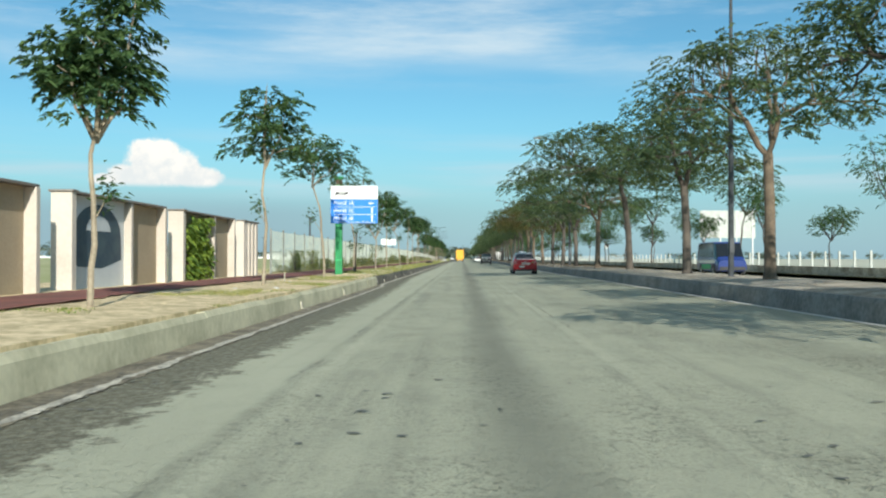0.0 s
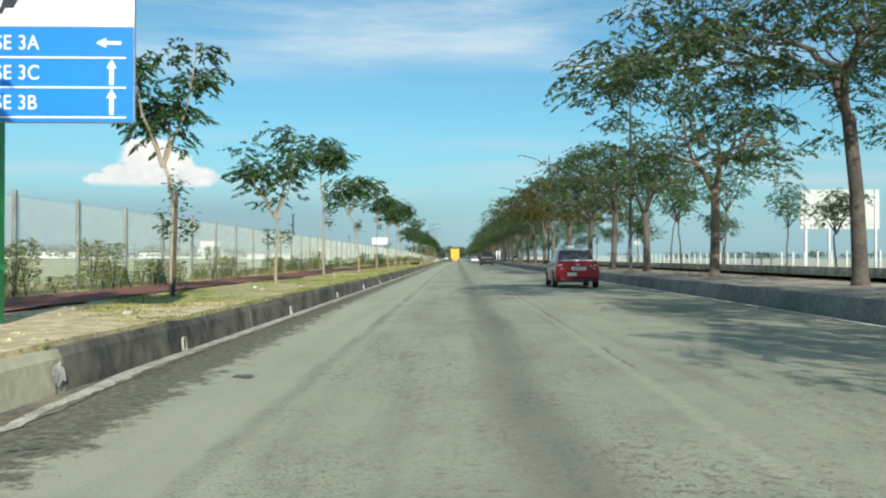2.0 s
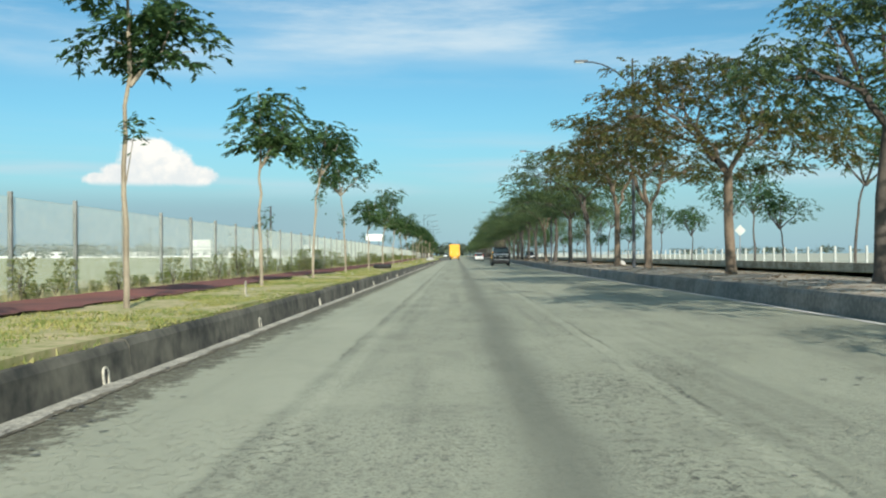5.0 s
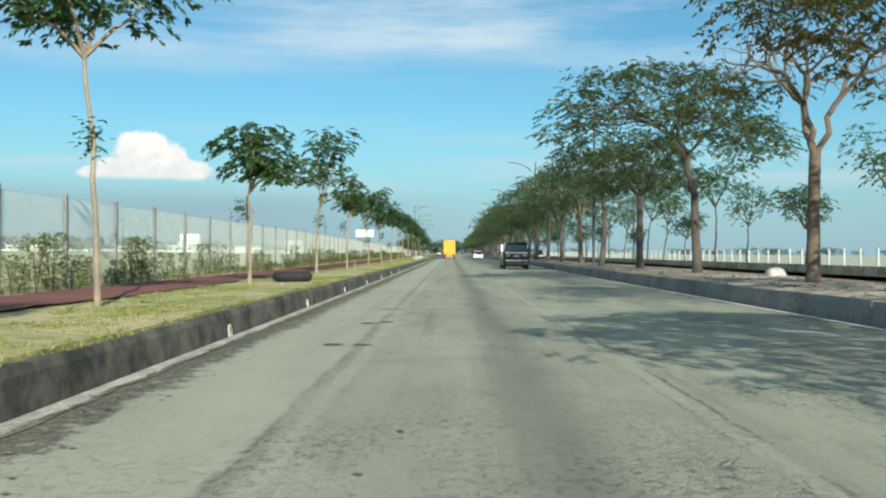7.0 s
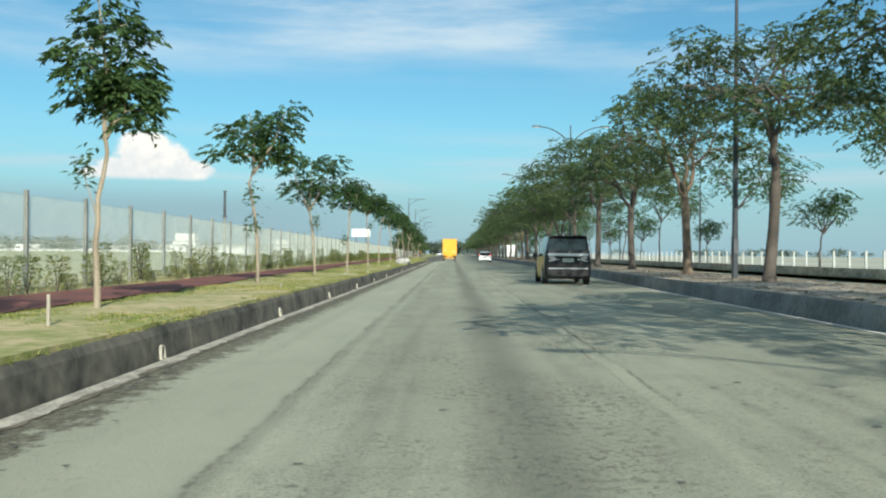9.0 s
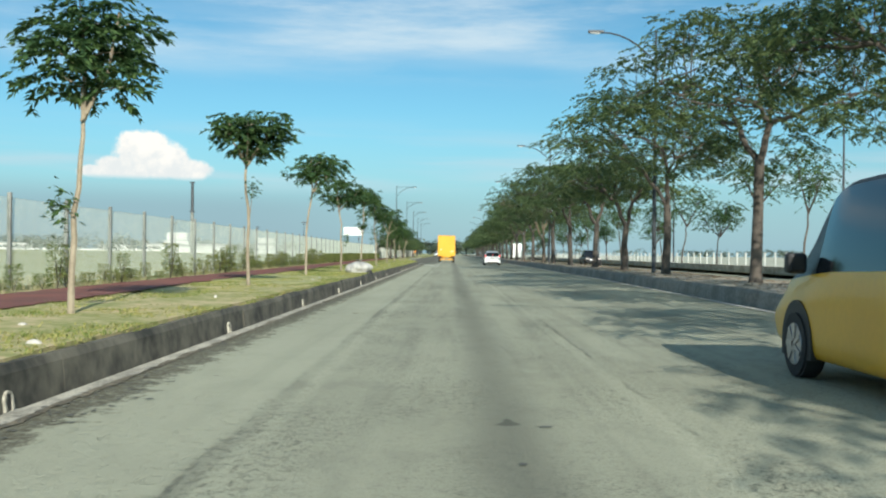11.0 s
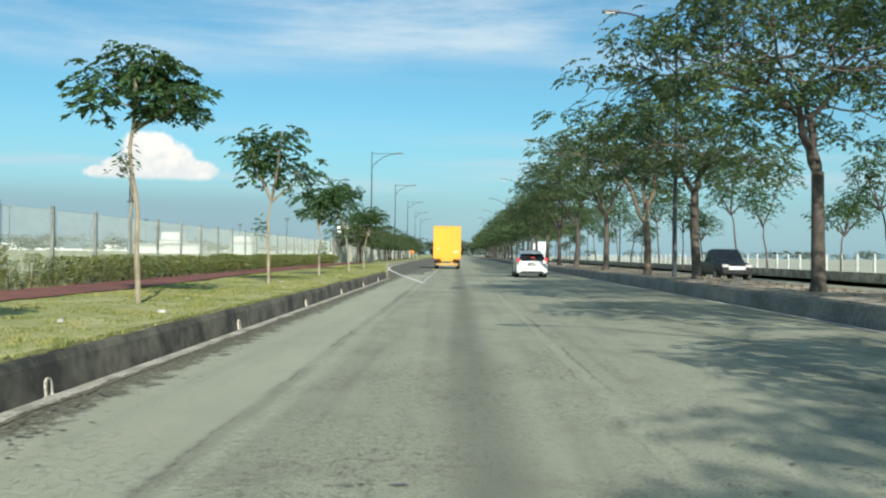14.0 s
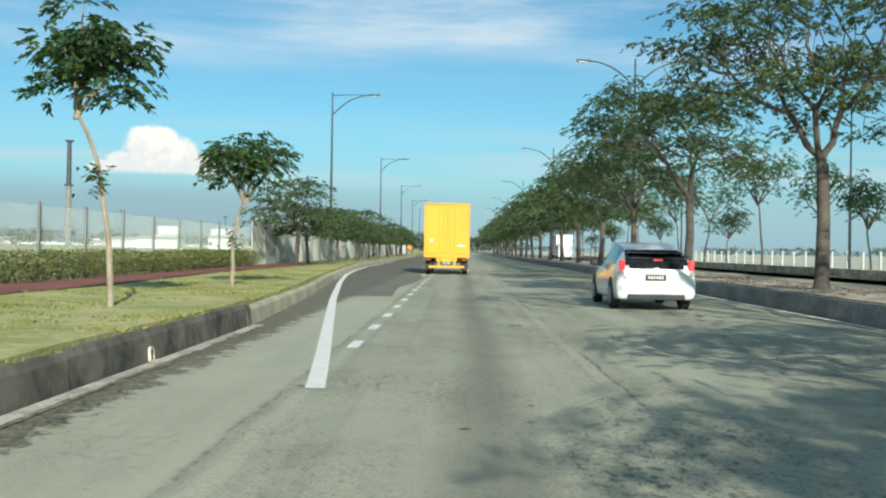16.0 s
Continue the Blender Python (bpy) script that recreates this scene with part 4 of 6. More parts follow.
# ---- fence, hedge, wall ----
def fence_panel_mesh(length, z0, z1, gap, r):
    """Woven mesh of one bay: two families of slanting wires and three line wires."""
    V, F = [], []
    hgt = z1 - z0

    def wire(a, b):
        d = (b - a).normalized()
        s = Vector((r, 0, 0))
        u = d.cross(Vector((1, 0, 0))).normalized() * r
        i = len(V)
        for p in (a, b):
            V.extend((tuple(p + s), tuple(p + u), tuple(p - s), tuple(p - u)))
        F.extend(((i, i + 1, i + 5, i + 4), (i + 1, i + 2, i + 6, i + 5), (i + 2, i + 3, i + 7, i + 6), (i + 3, i, i + 4, i + 7)))
    c = -hgt
    while c < length:
        for sgn in (1, -1):
            ya, yb = max(c, 0), min(c + hgt, length)
            if yb - ya > .02:
                za, zb = z0 + (ya - c), z0 + (yb - c)
                if sgn < 0:
                    za, zb = z0 + z1 - za, z0 + z1 - zb
                wire(Vector((0, ya, za)), Vector((0, yb, zb)))
        c += gap
    for z in (z0 + .02, (z0 + z1) / 2, z1):
        wire(Vector((0, 0, z)), Vector((0, length, z)))
    return V, F


BAY = 3.05
V, F = fence_panel_mesh(BAY, 0.08, 1.92, 0.085, 0.0036)
mesh_me = bpy.data.meshes.new("woven_mesh")
mesh_me.from_pydata(V, [], F)
mesh_me.materials.append(WIRE)
pb = bmesh.new()
box(pb, 0, 0, 0.93, 0.082, 0.082, 2.2, bevel=.01)
post_me = bpy.data.meshes.new("post")
pb.to_mesh(post_me)
pb.free()
post_me.materials.append(POST)
fence_y = 42.6
k = 0
while fence_y < 302:
    x0, x1 = fence_x(fence_y), fence_x(fence_y + BAY)
    bay = empty("fence_bay", (x0, fence_y, VZ), math.degrees(math.atan2(-(x1 - x0), BAY)), "grey concrete post with galvanised chain-link bay", "fence", "boundary fence bays")
    for nm, me in (("post", post_me), ("woven_mesh", mesh_me)):
        o = new(nm, me)
        o.parent = bay
    fence_y += BAY


def grow_shrub(seed, h, r, n):
    rng = random.Random(seed)
    V, F, LV, LF = [], [], [], []
    for k in range(6):
        a = rng.uniform(0, 6.283)
        e = Vector((math.cos(a) * r * .6, math.sin(a) * r * .6, h * rng.uniform(.6, .95)))
        tube(V, F, [Vector((0, 0, -.05)), e * .5 + Vector((0, 0, .05)), e], [.010, .007, .003], 4)
    for k in range(n):
        a, s, z = rng.uniform(0, 6.283), math.sqrt(rng.random()), rng.random() ** .8
        q = r * s * (1.0 - .35 * abs(z - .45))
        p = Vector((math.cos(a) * q, math.sin(a) * q, .06 + z * h * .92))
        leaflet(LV, LF, p, Vector((math.cos(a), math.sin(a), rng.uniform(-.2, .9))), rng.uniform(.06, .12), rng.uniform(.035, .06), rng)
    return V, F, LV, LF


shrubs = []
for s, h, r, n, lab in ((1, .85, .27, 420, "upright sparse roadside shrub"), (2, .55, .33, 420, "low bushy roadside shrub"), (3, 1.1, .24, 420, "tall thin roadside shrub"), (4, .74, .52, 620, "clipped dense hedge shrub")):
    V, F, LV, LF = grow_shrub(s, h, r, n)
    t = empty("shrub", (0, 0, 0), 0, lab, "shrub", "shrubs along the fence")
    raw("woody_base", V, F, BARK, t)
    raw("foliage", LV, LF, LEAF_H, t)
    shrubs.append(t)
y, first = 43.5, [True] * 4
while y < 304:
    dense = y > 246
    i = 3 if dense else rng.choice((0, 0, 1, 1, 2))
    m = pose(fence_x(y) + .42 + rng.uniform(-.1, .1), y, VZ, 0, 0, rng.uniform(0, 360)) @ Matrix.Scale(rng.uniform(.95, 1.1) if dense else rng.uniform(.62, 1.08), 4)
    if first[i]:
        shrubs[i].matrix_basis, first[i] = m, False
    else:
        copy_thing(shrubs[i], m)
    y += rng.uniform(.72, .86) if dense else rng.choice((.45, .6, .8, 1.2)) if y < 215 else rng.uniform(.4, .6)


def hoarding_wall():
    """Pale site wall of upright sheets between thin posts, past the end of the hedge."""
    wall = empty("site_wall", (0, 0, 0), 0, "pale green-white sheet wall along the slip lane", "wall")
    tagged(wall, kind="structure")
    sheet, post = bmesh.new(), bmesh.new()
    box(sheet, 0, 0, 1.2, .05, 2.96, 2.4)
    for k in range(9):
        box(sheet, .028, -1.32 + .33 * k, 1.2, .014, .13, 2.38)
    box(post, .03, 0, 1.23, .07, .07, 2.46)
    meshes = []
    for nm, bm, mat in (("sheet", sheet, SHEET), ("wall_post", post, PALE_POST)):
        me = bpy.data.meshes.new(nm)
        bm.to_mesh(me)
        bm.free()
        me.materials.append(mat)
        meshes.append((nm, me))
    for k in range(46):
        y = 306.5 + 3.02 * k
        for (nm, me), dy in zip(meshes, (0, 1.51)):
            o = new(nm, me)
            o.parent = wall
            o.location = (fence_x(y) + .12, y + dy, VZ - .1 + .03 * math.sin(k * 1.7))


hoarding_wall()


def wall_pillar(y, wall):
    part("pillar", boxes((-8.48, y + .12, 1.37, .46, .24, 2.26), bevel=.012), CREAM, wall)
    part("pillar_cap", boxes((-8.48, y + .12, 2.525, .54, .32, .05), bevel=.008), COPING, wall)


def boundary_wall():
    """Rendered wall in bays: a pillar, a set-back panel, a slim post, a second panel and an end post under a thin coping."""
    for y0 in (11.9, 19.95, 28.0):
        wall = empty("boundary_wall", (0, 0, 0), 0, "cream and tan rendered wall bay with thin grey coping", "wall", "wall bays")
        tagged(wall, kind="structure")
        wall_pillar(y0, wall)
        mural_bay = 19 < y0 < 20
        part("panel", boxes((-8.62, y0 + 2.05, 1.36, .2, 3.6, 2.25)), POSTER if mural_bay else TAN, wall, "pale mural panel" if mural_bay else "tan rendered panel")
        part("mid_post", boxes((-8.5, y0 + 3.93, 1.36, .34, .16, 2.24), bevel=.01), CREAM, wall)
        part("panel", boxes((-8.62, y0 + 5.2, 1.36, .2, 2.4, 2.25)), TAN, wall, "tan rendered panel")
        part("end_post", boxes((-8.48, y0 + 6.5, 1.36, .42, .18, 2.24), bevel=.01), CREAM, wall)
        part("coping", boxes((-8.52, y0 + 3.45, 2.51, .46, 6.3, .06), bevel=.01), COPING, wall)
    wall = empty("boundary_wall", (0, 0, 0), 0, "short fluted cream end bay of the wall", "wall", "wall bays")
    tagged(wall, kind="structure")
    wall_pillar(35.85, wall)
    for k in range(4):
        part("flute", boxes((-8.42, 36.32 + .61 * k, 1.36, .34, .36, 2.24), bevel=.06), CREAM, wall)
    part("panel", boxes((-8.68, 37.3, 1.36, .16, 2.36, 2.25)), TAN, wall)
    part("coping", boxes((-8.5, 37.35, 2.515, .5, 2.5, .06), bevel=.01), COPING, wall)


boundary_wall()
mural = empty("mural_emblem", (-8.512, 22.1, 0), 0, "dark blue and green round emblem painted on the wall", "mural")
mb = bmesh.new()
pts = [(math.cos(t) * 1.45, 1.62 + math.sin(t) * .72) for t in [i * math.pi / 10 for i in range(11)]] + [(-1.6, 1.1), (-1.2, .9), (.2, .85), (1.5, 1.05)]
mb.faces.new([mb.verts.new((0.0, px, pz)) for px, pz in pts])
part("dark_field", mb, POSTER_DARK, mural)
mb = bmesh.new()
mb.faces.new([mb.verts.new((0.006, math.cos(t) * .75, 1.72 + math.sin(t) * .36)) for t in [i * math.pi / 9 for i in range(10)]])
part("pale_arch", mb, POSTER, mural)

creeper_V, creeper_F = [], []
crng = random.Random(8)
for k in range(2100):
    yy = crng.uniform(28.3, 31.9)
    zz = VZ + 2.0 * crng.random() ** .8
    if abs(yy - 30.1) > (1.65 - .45 * max(0, zz - 1.2)) * (.85 + .9 * noise.noise((yy * 1.1, zz * 1.9, 4))) or noise.noise((yy * 3.1, zz * 3.1, 1)) > .28:
        continue
    leaf(creeper_V, creeper_F, Vector((-8.5 + crng.uniform(0, .2), yy, zz)), Vector((crng.uniform(.2, 1), crng.uniform(-1, 1), crng.uniform(-.6, .4))), crng.uniform(.12, .24), crng.uniform(.08, .14), crng)
creeper = empty("creeper", (0, 0, 0), 0, "bright green creeper climbing the wall panel", "climbing plant")
raw("foliage", creeper_V, creeper_F, leaf_material("creeper_leaf", (0.30, 0.40, 0.06), (0.14, 0.24, 0.05), .35), creeper)


# ---- direction sign ----
def text_mesh(name, body, size, mat, parent, at, sx=1.0):
    c = bpy.data.curves.new(name, "FONT")
    c.body, c.size, c.extrude = body, size, 0.004
    c.space_character = 1.05
    tmp = new(name, c)
    me = bpy.data.meshes.new_from_object(tmp.evaluated_get(bpy.context.evaluated_depsgraph_get()))
    bpy.data.objects.remove(tmp)
    me.materials.clear()
    o = obj(name, me, mat, parent)
    o.matrix_basis = pose(*at, 90, 0, 0) @ Matrix.Diagonal((sx, 1, 1, 1))
    return o


def direction_sign():
    s = empty("direction_sign", (-5.15, 40.9, VZ), 2.0, "blue and white direction sign on a green post", "road sign")
    part("post", boxes((-.16, .12, 1.9, .3, .26, 3.94), bevel=.012), SIGN_GREEN, s, "glossy green box post")
    part("post_neck", boxes((-.16, .12, 4.02, .27, .24, .3)), TIMBER, s, "dark bare post neck")
    part("post_cap", boxes((-.16, .12, 4.16, .37, .34, .12), bevel=.015), SIGN_GREEN, s)
    part("collar", boxes((-.16, .12, .62, .32, .28, .05)), GREEN, s, "light green band")
    x0, x1, zb, zm, zt = -.50, 1.52, 2.20, 3.24, 3.82
    board = part("board", boxes(((x0 + x1) / 2, -.05, (zb + zt) / 2, x1 - x0, .06, zt - zb), bevel=.006), ALU, s)
    part("white_field", boxes(((x0 + x1) / 2, -.085, (zm + zt) / 2, x1 - x0 - .01, .012, zt - zm - .01)), SIGN_WHITE, board)
    part("blue_field", boxes(((x0 + x1) / 2, -.085, (zb + zm) / 2, x1 - x0 - .01, .012, zm - zb - .01)), SIGN_BLUE, board)
    for k in range(3):
        z = zm - .06 - .325 * (k + 1) + .05
        part("rule", boxes(((x0 + x1) / 2 + .04, -.094, z, x1 - x0 - .25, .006, .018)), SIGN_WHITE, board)
        text_mesh("lettering", ("PHASE 3A", "PHASE 3C", "PHASE 3B")[k], .225, SIGN_WHITE, board, (x0 + .13, -.096, z + .085), .86)
        bm = bmesh.new()
        if k == 0:
            box(bm, x1 - .24, -.096, z + .16, .2, .008, .035)
            bm.faces.new([bm.verts.new((x1 - .33 + dx, -.1, z + .16 + dz)) for dx, dz in ((-.08, 0), (.03, -.055), (.03, .055))])
        else:
            box(bm, x1 - .24, -.096, z + .13, .045, .008, .2)
            bm.faces.new([bm.verts.new((x1 - .24 + dx, -.1, z + .25 + dz)) for dx, dz in ((-.055, -.04), (.055, -.04), (0, .06))])
        part("arrow", bm, SIGN_WHITE, board)
    # emblem: four slanted dark shapes and a pale green sweep
    for k, wd in enumerate((.17, .06, .06, .17)):
        bm = bmesh.new()
        bx = x0 + .17 + (0, .2, .29, .38)[k]
        foot, full = (.08, wd) if k in (0, 3) else (wd, wd)
        bm.faces.new([bm.verts.new((bx + dx, -.096, 3.46 + dz)) for dx, dz in ((0, -.085), (foot * .6, -.085), (foot * .6 + .03, -.02), (full, -.02), (full + .06, .085), (.06, .085))])
        part("emblem_stroke", bm, SIGN_BLACK, board)
    bm = bmesh.new()
    a = [bm.verts.new((x0 + .22 + .06 * k, -.096, 3.61 + .06 * math.sin(k / 10 * math.pi))) for k in range(11)]
    b = [bm.verts.new((x0 + .22 + .06 * k, -.096, 3.625 + .065 * math.sin(k / 10 * math.pi))) for k in range(11)]
    for k in range(10):
        bm.faces.new((a[k], a[k + 1], b[k + 1], b[k]))
    part("emblem_sweep", bm, SIGN_GREEN, board)
    return s


direction_sign()


# ---- street lamps ----
def street_lamp(double):
    t = empty("street_lamp", (0, 0, 0), 0, "dark steel street lamp with two raised arms" if double else "dark steel street lamp with one curved arm", "street lamp", "street lamps")
    hgt = 11.2
    bm = bmesh.new()
    cyl(bm, (0, 0, -.1), (0, 0, hgt * .5), .10, .085, 10)
    cyl(bm, (0, 0, hgt * .5), (0, 0, hgt), .075, .045, 10)
    part("pole", bm, STEEL, t)
    bm = bmesh.new()
    box(bm, 0, 0, .02, .42, .42, .05)
    part("base_plate", bm, STEEL, t)
    part("service_box", boxes((0, -.09, 1.1, .16, .12, .5), bevel=.01), STEEL, t)
    for s in ((1, -1) if double else (1,)):
        V, F = [], []
        z0, z1 = (9.7, 11.05) if double else (9.7, 11.0)
        pts = []
        for k in range(7):
            u = k / 6
            pts.append(Vector((s * (.04 + 2.5 * u), 0, z0 + (z1 - z0) * (1 - (1 - u) ** 2.2))))
        tube(V, F, pts, [.045] * 3 + [.038] * 4, 7)
        arm = raw("arm", V, F, STEEL, t, smooth=True)
        part("lantern", boxes((s * 2.75, 0, z1 + .03, .72, .24, .12), bevel=.03), STEEL, arm)
        part("lens", boxes((s * 2.8, 0, z1 - .04, .42, .18, .03)), SIGN_WHITE, arm)
        if not double:
            V, F = [], []
            tube(V, F, [Vector((0, 0, 10.98)), Vector((1.3, 0, 11.02)), Vector((2.4, 0, 11.02))], [.03, .026, .022], 6)
            raw("top_rod", V, F, STEEL, t)
    return t


lamp_d = street_lamp(True)
lamp_d.matrix_basis = pose(9.3, 33, .45)
for y in (82.2, 127.6, 171.6, 216.2, 262.4, 307, 351, 396, 441, 486):
    copy_thing(lamp_d, pose(9.3, y, .45))
lamp_s = street_lamp(False)
lamp_s.matrix_basis = pose(-8.4, 318.7, VZ)
for y in (363, 408, 453, 498):
    copy_thing(lamp_s, pose(-8.4 - .01 * (y - 318), y, VZ))
# lamps beyond the far carriageway
for k in range(6):
    copy_thing(lamp_s, pose(22.8, 228 + 42 * k, .25, 0, 0, 180) @ Matrix.Scale(.9, 4))

# tall mast on the field
mast = empty("light_mast", (-67, 418, VZ - .05), 0, "tall dark field mast with a thicker lower half", "mast")
bm = bmesh.new()
cyl(bm, (0, 0, 0), (0, 0, 11), .55, .42, 12)
part("lower_shaft", bm, POST, mast)
bm = bmesh.new()
cyl(bm, (0, 0, 11), (0, 0, 18.6), .42, .34, 12)
box(bm, 0, 0, 11, 1.3, 1.0, .25)
box(bm, 0, 0, 18.6, 1.1, .9, .3)
part("upper_shaft", bm, STEEL, mast)
for px, py, ph in ((-130, 620, 14), (-95, 640, 13), (-60, 560, 13), (-150, 540, 15)):
    m = empty("field_lamp", (px, py, VZ - .05), 0, "thin field lamp post with a small head", "street lamp", "field lamps")
    bm = bmesh.new()
    cyl(bm, (0, 0, 0), (0, 0, ph), .16, .1, 8)
    part("pole", bm, STEEL, m)
    part("head", boxes((0, 0, ph, 2.0, .5, .3), (0, 0, ph - .7, 1.3, .4, .25)), STEEL, m)


# ---- vehicles ----
def wheel(parent, x, y, r, w):
    s = 1 if x > 0 else -1
    bm = bmesh.new()
    cyl(bm, (x - s * w / 2, y, r), (x + s * w / 2, y, r), r, r, 24)
    bmesh.ops.bevel(bm, geom=[e for e in bm.edges if abs(e.verts[0].co.x - e.verts[1].co.x) < 1e-4], offset=.025, segments=2, affect="EDGES")
    wh = part("wheel", bm, RUBBER, parent, "", True)
    bm = bmesh.new()
    cyl(bm, (x + s * (w / 2 - .03), y, r), (x + s * (w / 2 + .004), y, r), r * .66, r * .62, 20)
    for k in range(7):
        a = 2 * math.pi * k / 7
        box(bm, x + s * (w / 2 + .008), y + math.cos(a) * r * .34, r + math.sin(a) * r * .34, .014, r * .14, r * .5, rot=(math.degrees(a) - 90, 0, 0))
    part("rim", bm, RIM, wh)
    return wh


def arch(parent, x, y, r):
    """Dark wheel-arch lining, a little proud of the flank."""
    s = 1 if x > 0 else -1
    bm = bmesh.new()
    n = 14
    a = [bm.verts.new((x, y + math.cos(t) * r, r * .9 + math.sin(t) * r)) for t in [math.pi * k / n for k in range(n + 1)]]
    low = [bm.verts.new((x, y - r, .2)), bm.verts.new((x, y + r, .2))]
    f = bm.faces.new(a + low)
    ext = bmesh.ops.extrude_face_region(bm, geom=[f])
    for v in ext["geom"]:
        if isinstance(v, bmesh.types.BMVert):
            v.co.x -= s * .2
    part("wheel_arch", bm, TRIM, parent)


def loft(rings, pick, parent, fine=3):
    """rings: (y, half-section from the sill's middle over the flank to the roof's middle). pick(i, j) names the part of each field.
    The skin is rounded between the rings, with fine steps to a field."""
    n, m = len(rings[0][1]), len(rings)
    ctrl = [[Vector((x, y, z)) for x, z in sec] for y, sec in rings]

    def cubic(a, b, c, d, t, pull=.32):
        p, q = (c - a) * pull, (d - b) * pull
        return b * (2 * t ** 3 - 3 * t * t + 1) + p * (t ** 3 - 2 * t * t + t) + c * (3 * t * t - 2 * t ** 3) + q * (t ** 3 - t * t)

    def across(i, j, t):
        row = ctrl[i]
        flip = Vector((-1, 1, 1))
        a = row[j - 1] if j else row[1] * flip
        d = row[j + 2] if j + 2 < n else row[n - 2] * flip
        return cubic(a, row[j], row[j + 1], d, t)

    def skin(u, v):
        i, j = min(u // fine, m - 2), min(v // fine, n - 2)
        s, t = u / fine - i, v / fine - j
        p = [across(max(0, min(m - 1, k)), j, t) for k in (i - 1, i, i + 1, i + 2)]
        return cubic(*p, s)

    groups = {}
    for i in range(m - 1):
        for j in range(n - 1):
            groups.setdefault(pick(i, j), []).append((i, j))
    made = {}
    todo = []
    for (name, mat), cells in groups.items():
        apart = all(0 < j < n - 2 for i, j in cells) and name != "body"
        todo += [(name, mat, cells, (s,)) for s in (1, -1)] if apart else [(name, mat, cells, (1, -1))]
    last = (n - 1) * fine
    for name, mat, cells, sides in todo:
        V, F, idx = [], [], {}

        def vid(u, v, s):
            key = (u, v, s if v not in (0, last) else 0)
            if key not in idx:
                p = skin(u, v)
                idx[key] = len(V)
                V.append((s * p.x, p.y, p.z))
            return idx[key]
        for i, j in cells:
            for s in sides:
                for du in range(fine):
                    for dv in range(fine):
                        u, v = i * fine + du, j * fine + dv
                        q = (vid(u, v, s), vid(u, v + 1, s), vid(u + 1, v + 1, s), vid(u + 1, v, s))
                        F.append(q if s < 0 else q[::-1])
        if name == "body":
            for u in (0, (m - 1) * fine):
                cap = [vid(u, v, 1) for v in range(last + 1)] + [vid(u, v, -1) for v in range(last - 1, 0, -1)]
                F.append(cap[::-1] if u == 0 else cap)
        made[name] = raw(name, V, F, mat, parent, smooth=True)
    return made


def section(w, zb, zw, zs, ws, zr, wr, crown=.03):
    return [(0, zb), (w * .86, zb), (w * .98, zb + .1), (w, zw), (ws, zs), (wr, zr), (wr * .72, zr + crown * .7), (0, zr + crown)]


def plate(parent, name, mat, x, y, z, w, h, bars=0, bar_mat=None, t=.015):
    p = part(name, boxes((x, y, z, w, t, h), bevel=.004), mat, parent)
    if bars:
        bm = bmesh.new()
        cw = w * .8 / bars
        for k in range(bars):
            box(bm, x - w * .4 + cw * (k + .5), y - t / 2 - .002, z, cw * .6, .004, h * .5)
        part("plate_bars", bm, bar_mat, p)
    return p


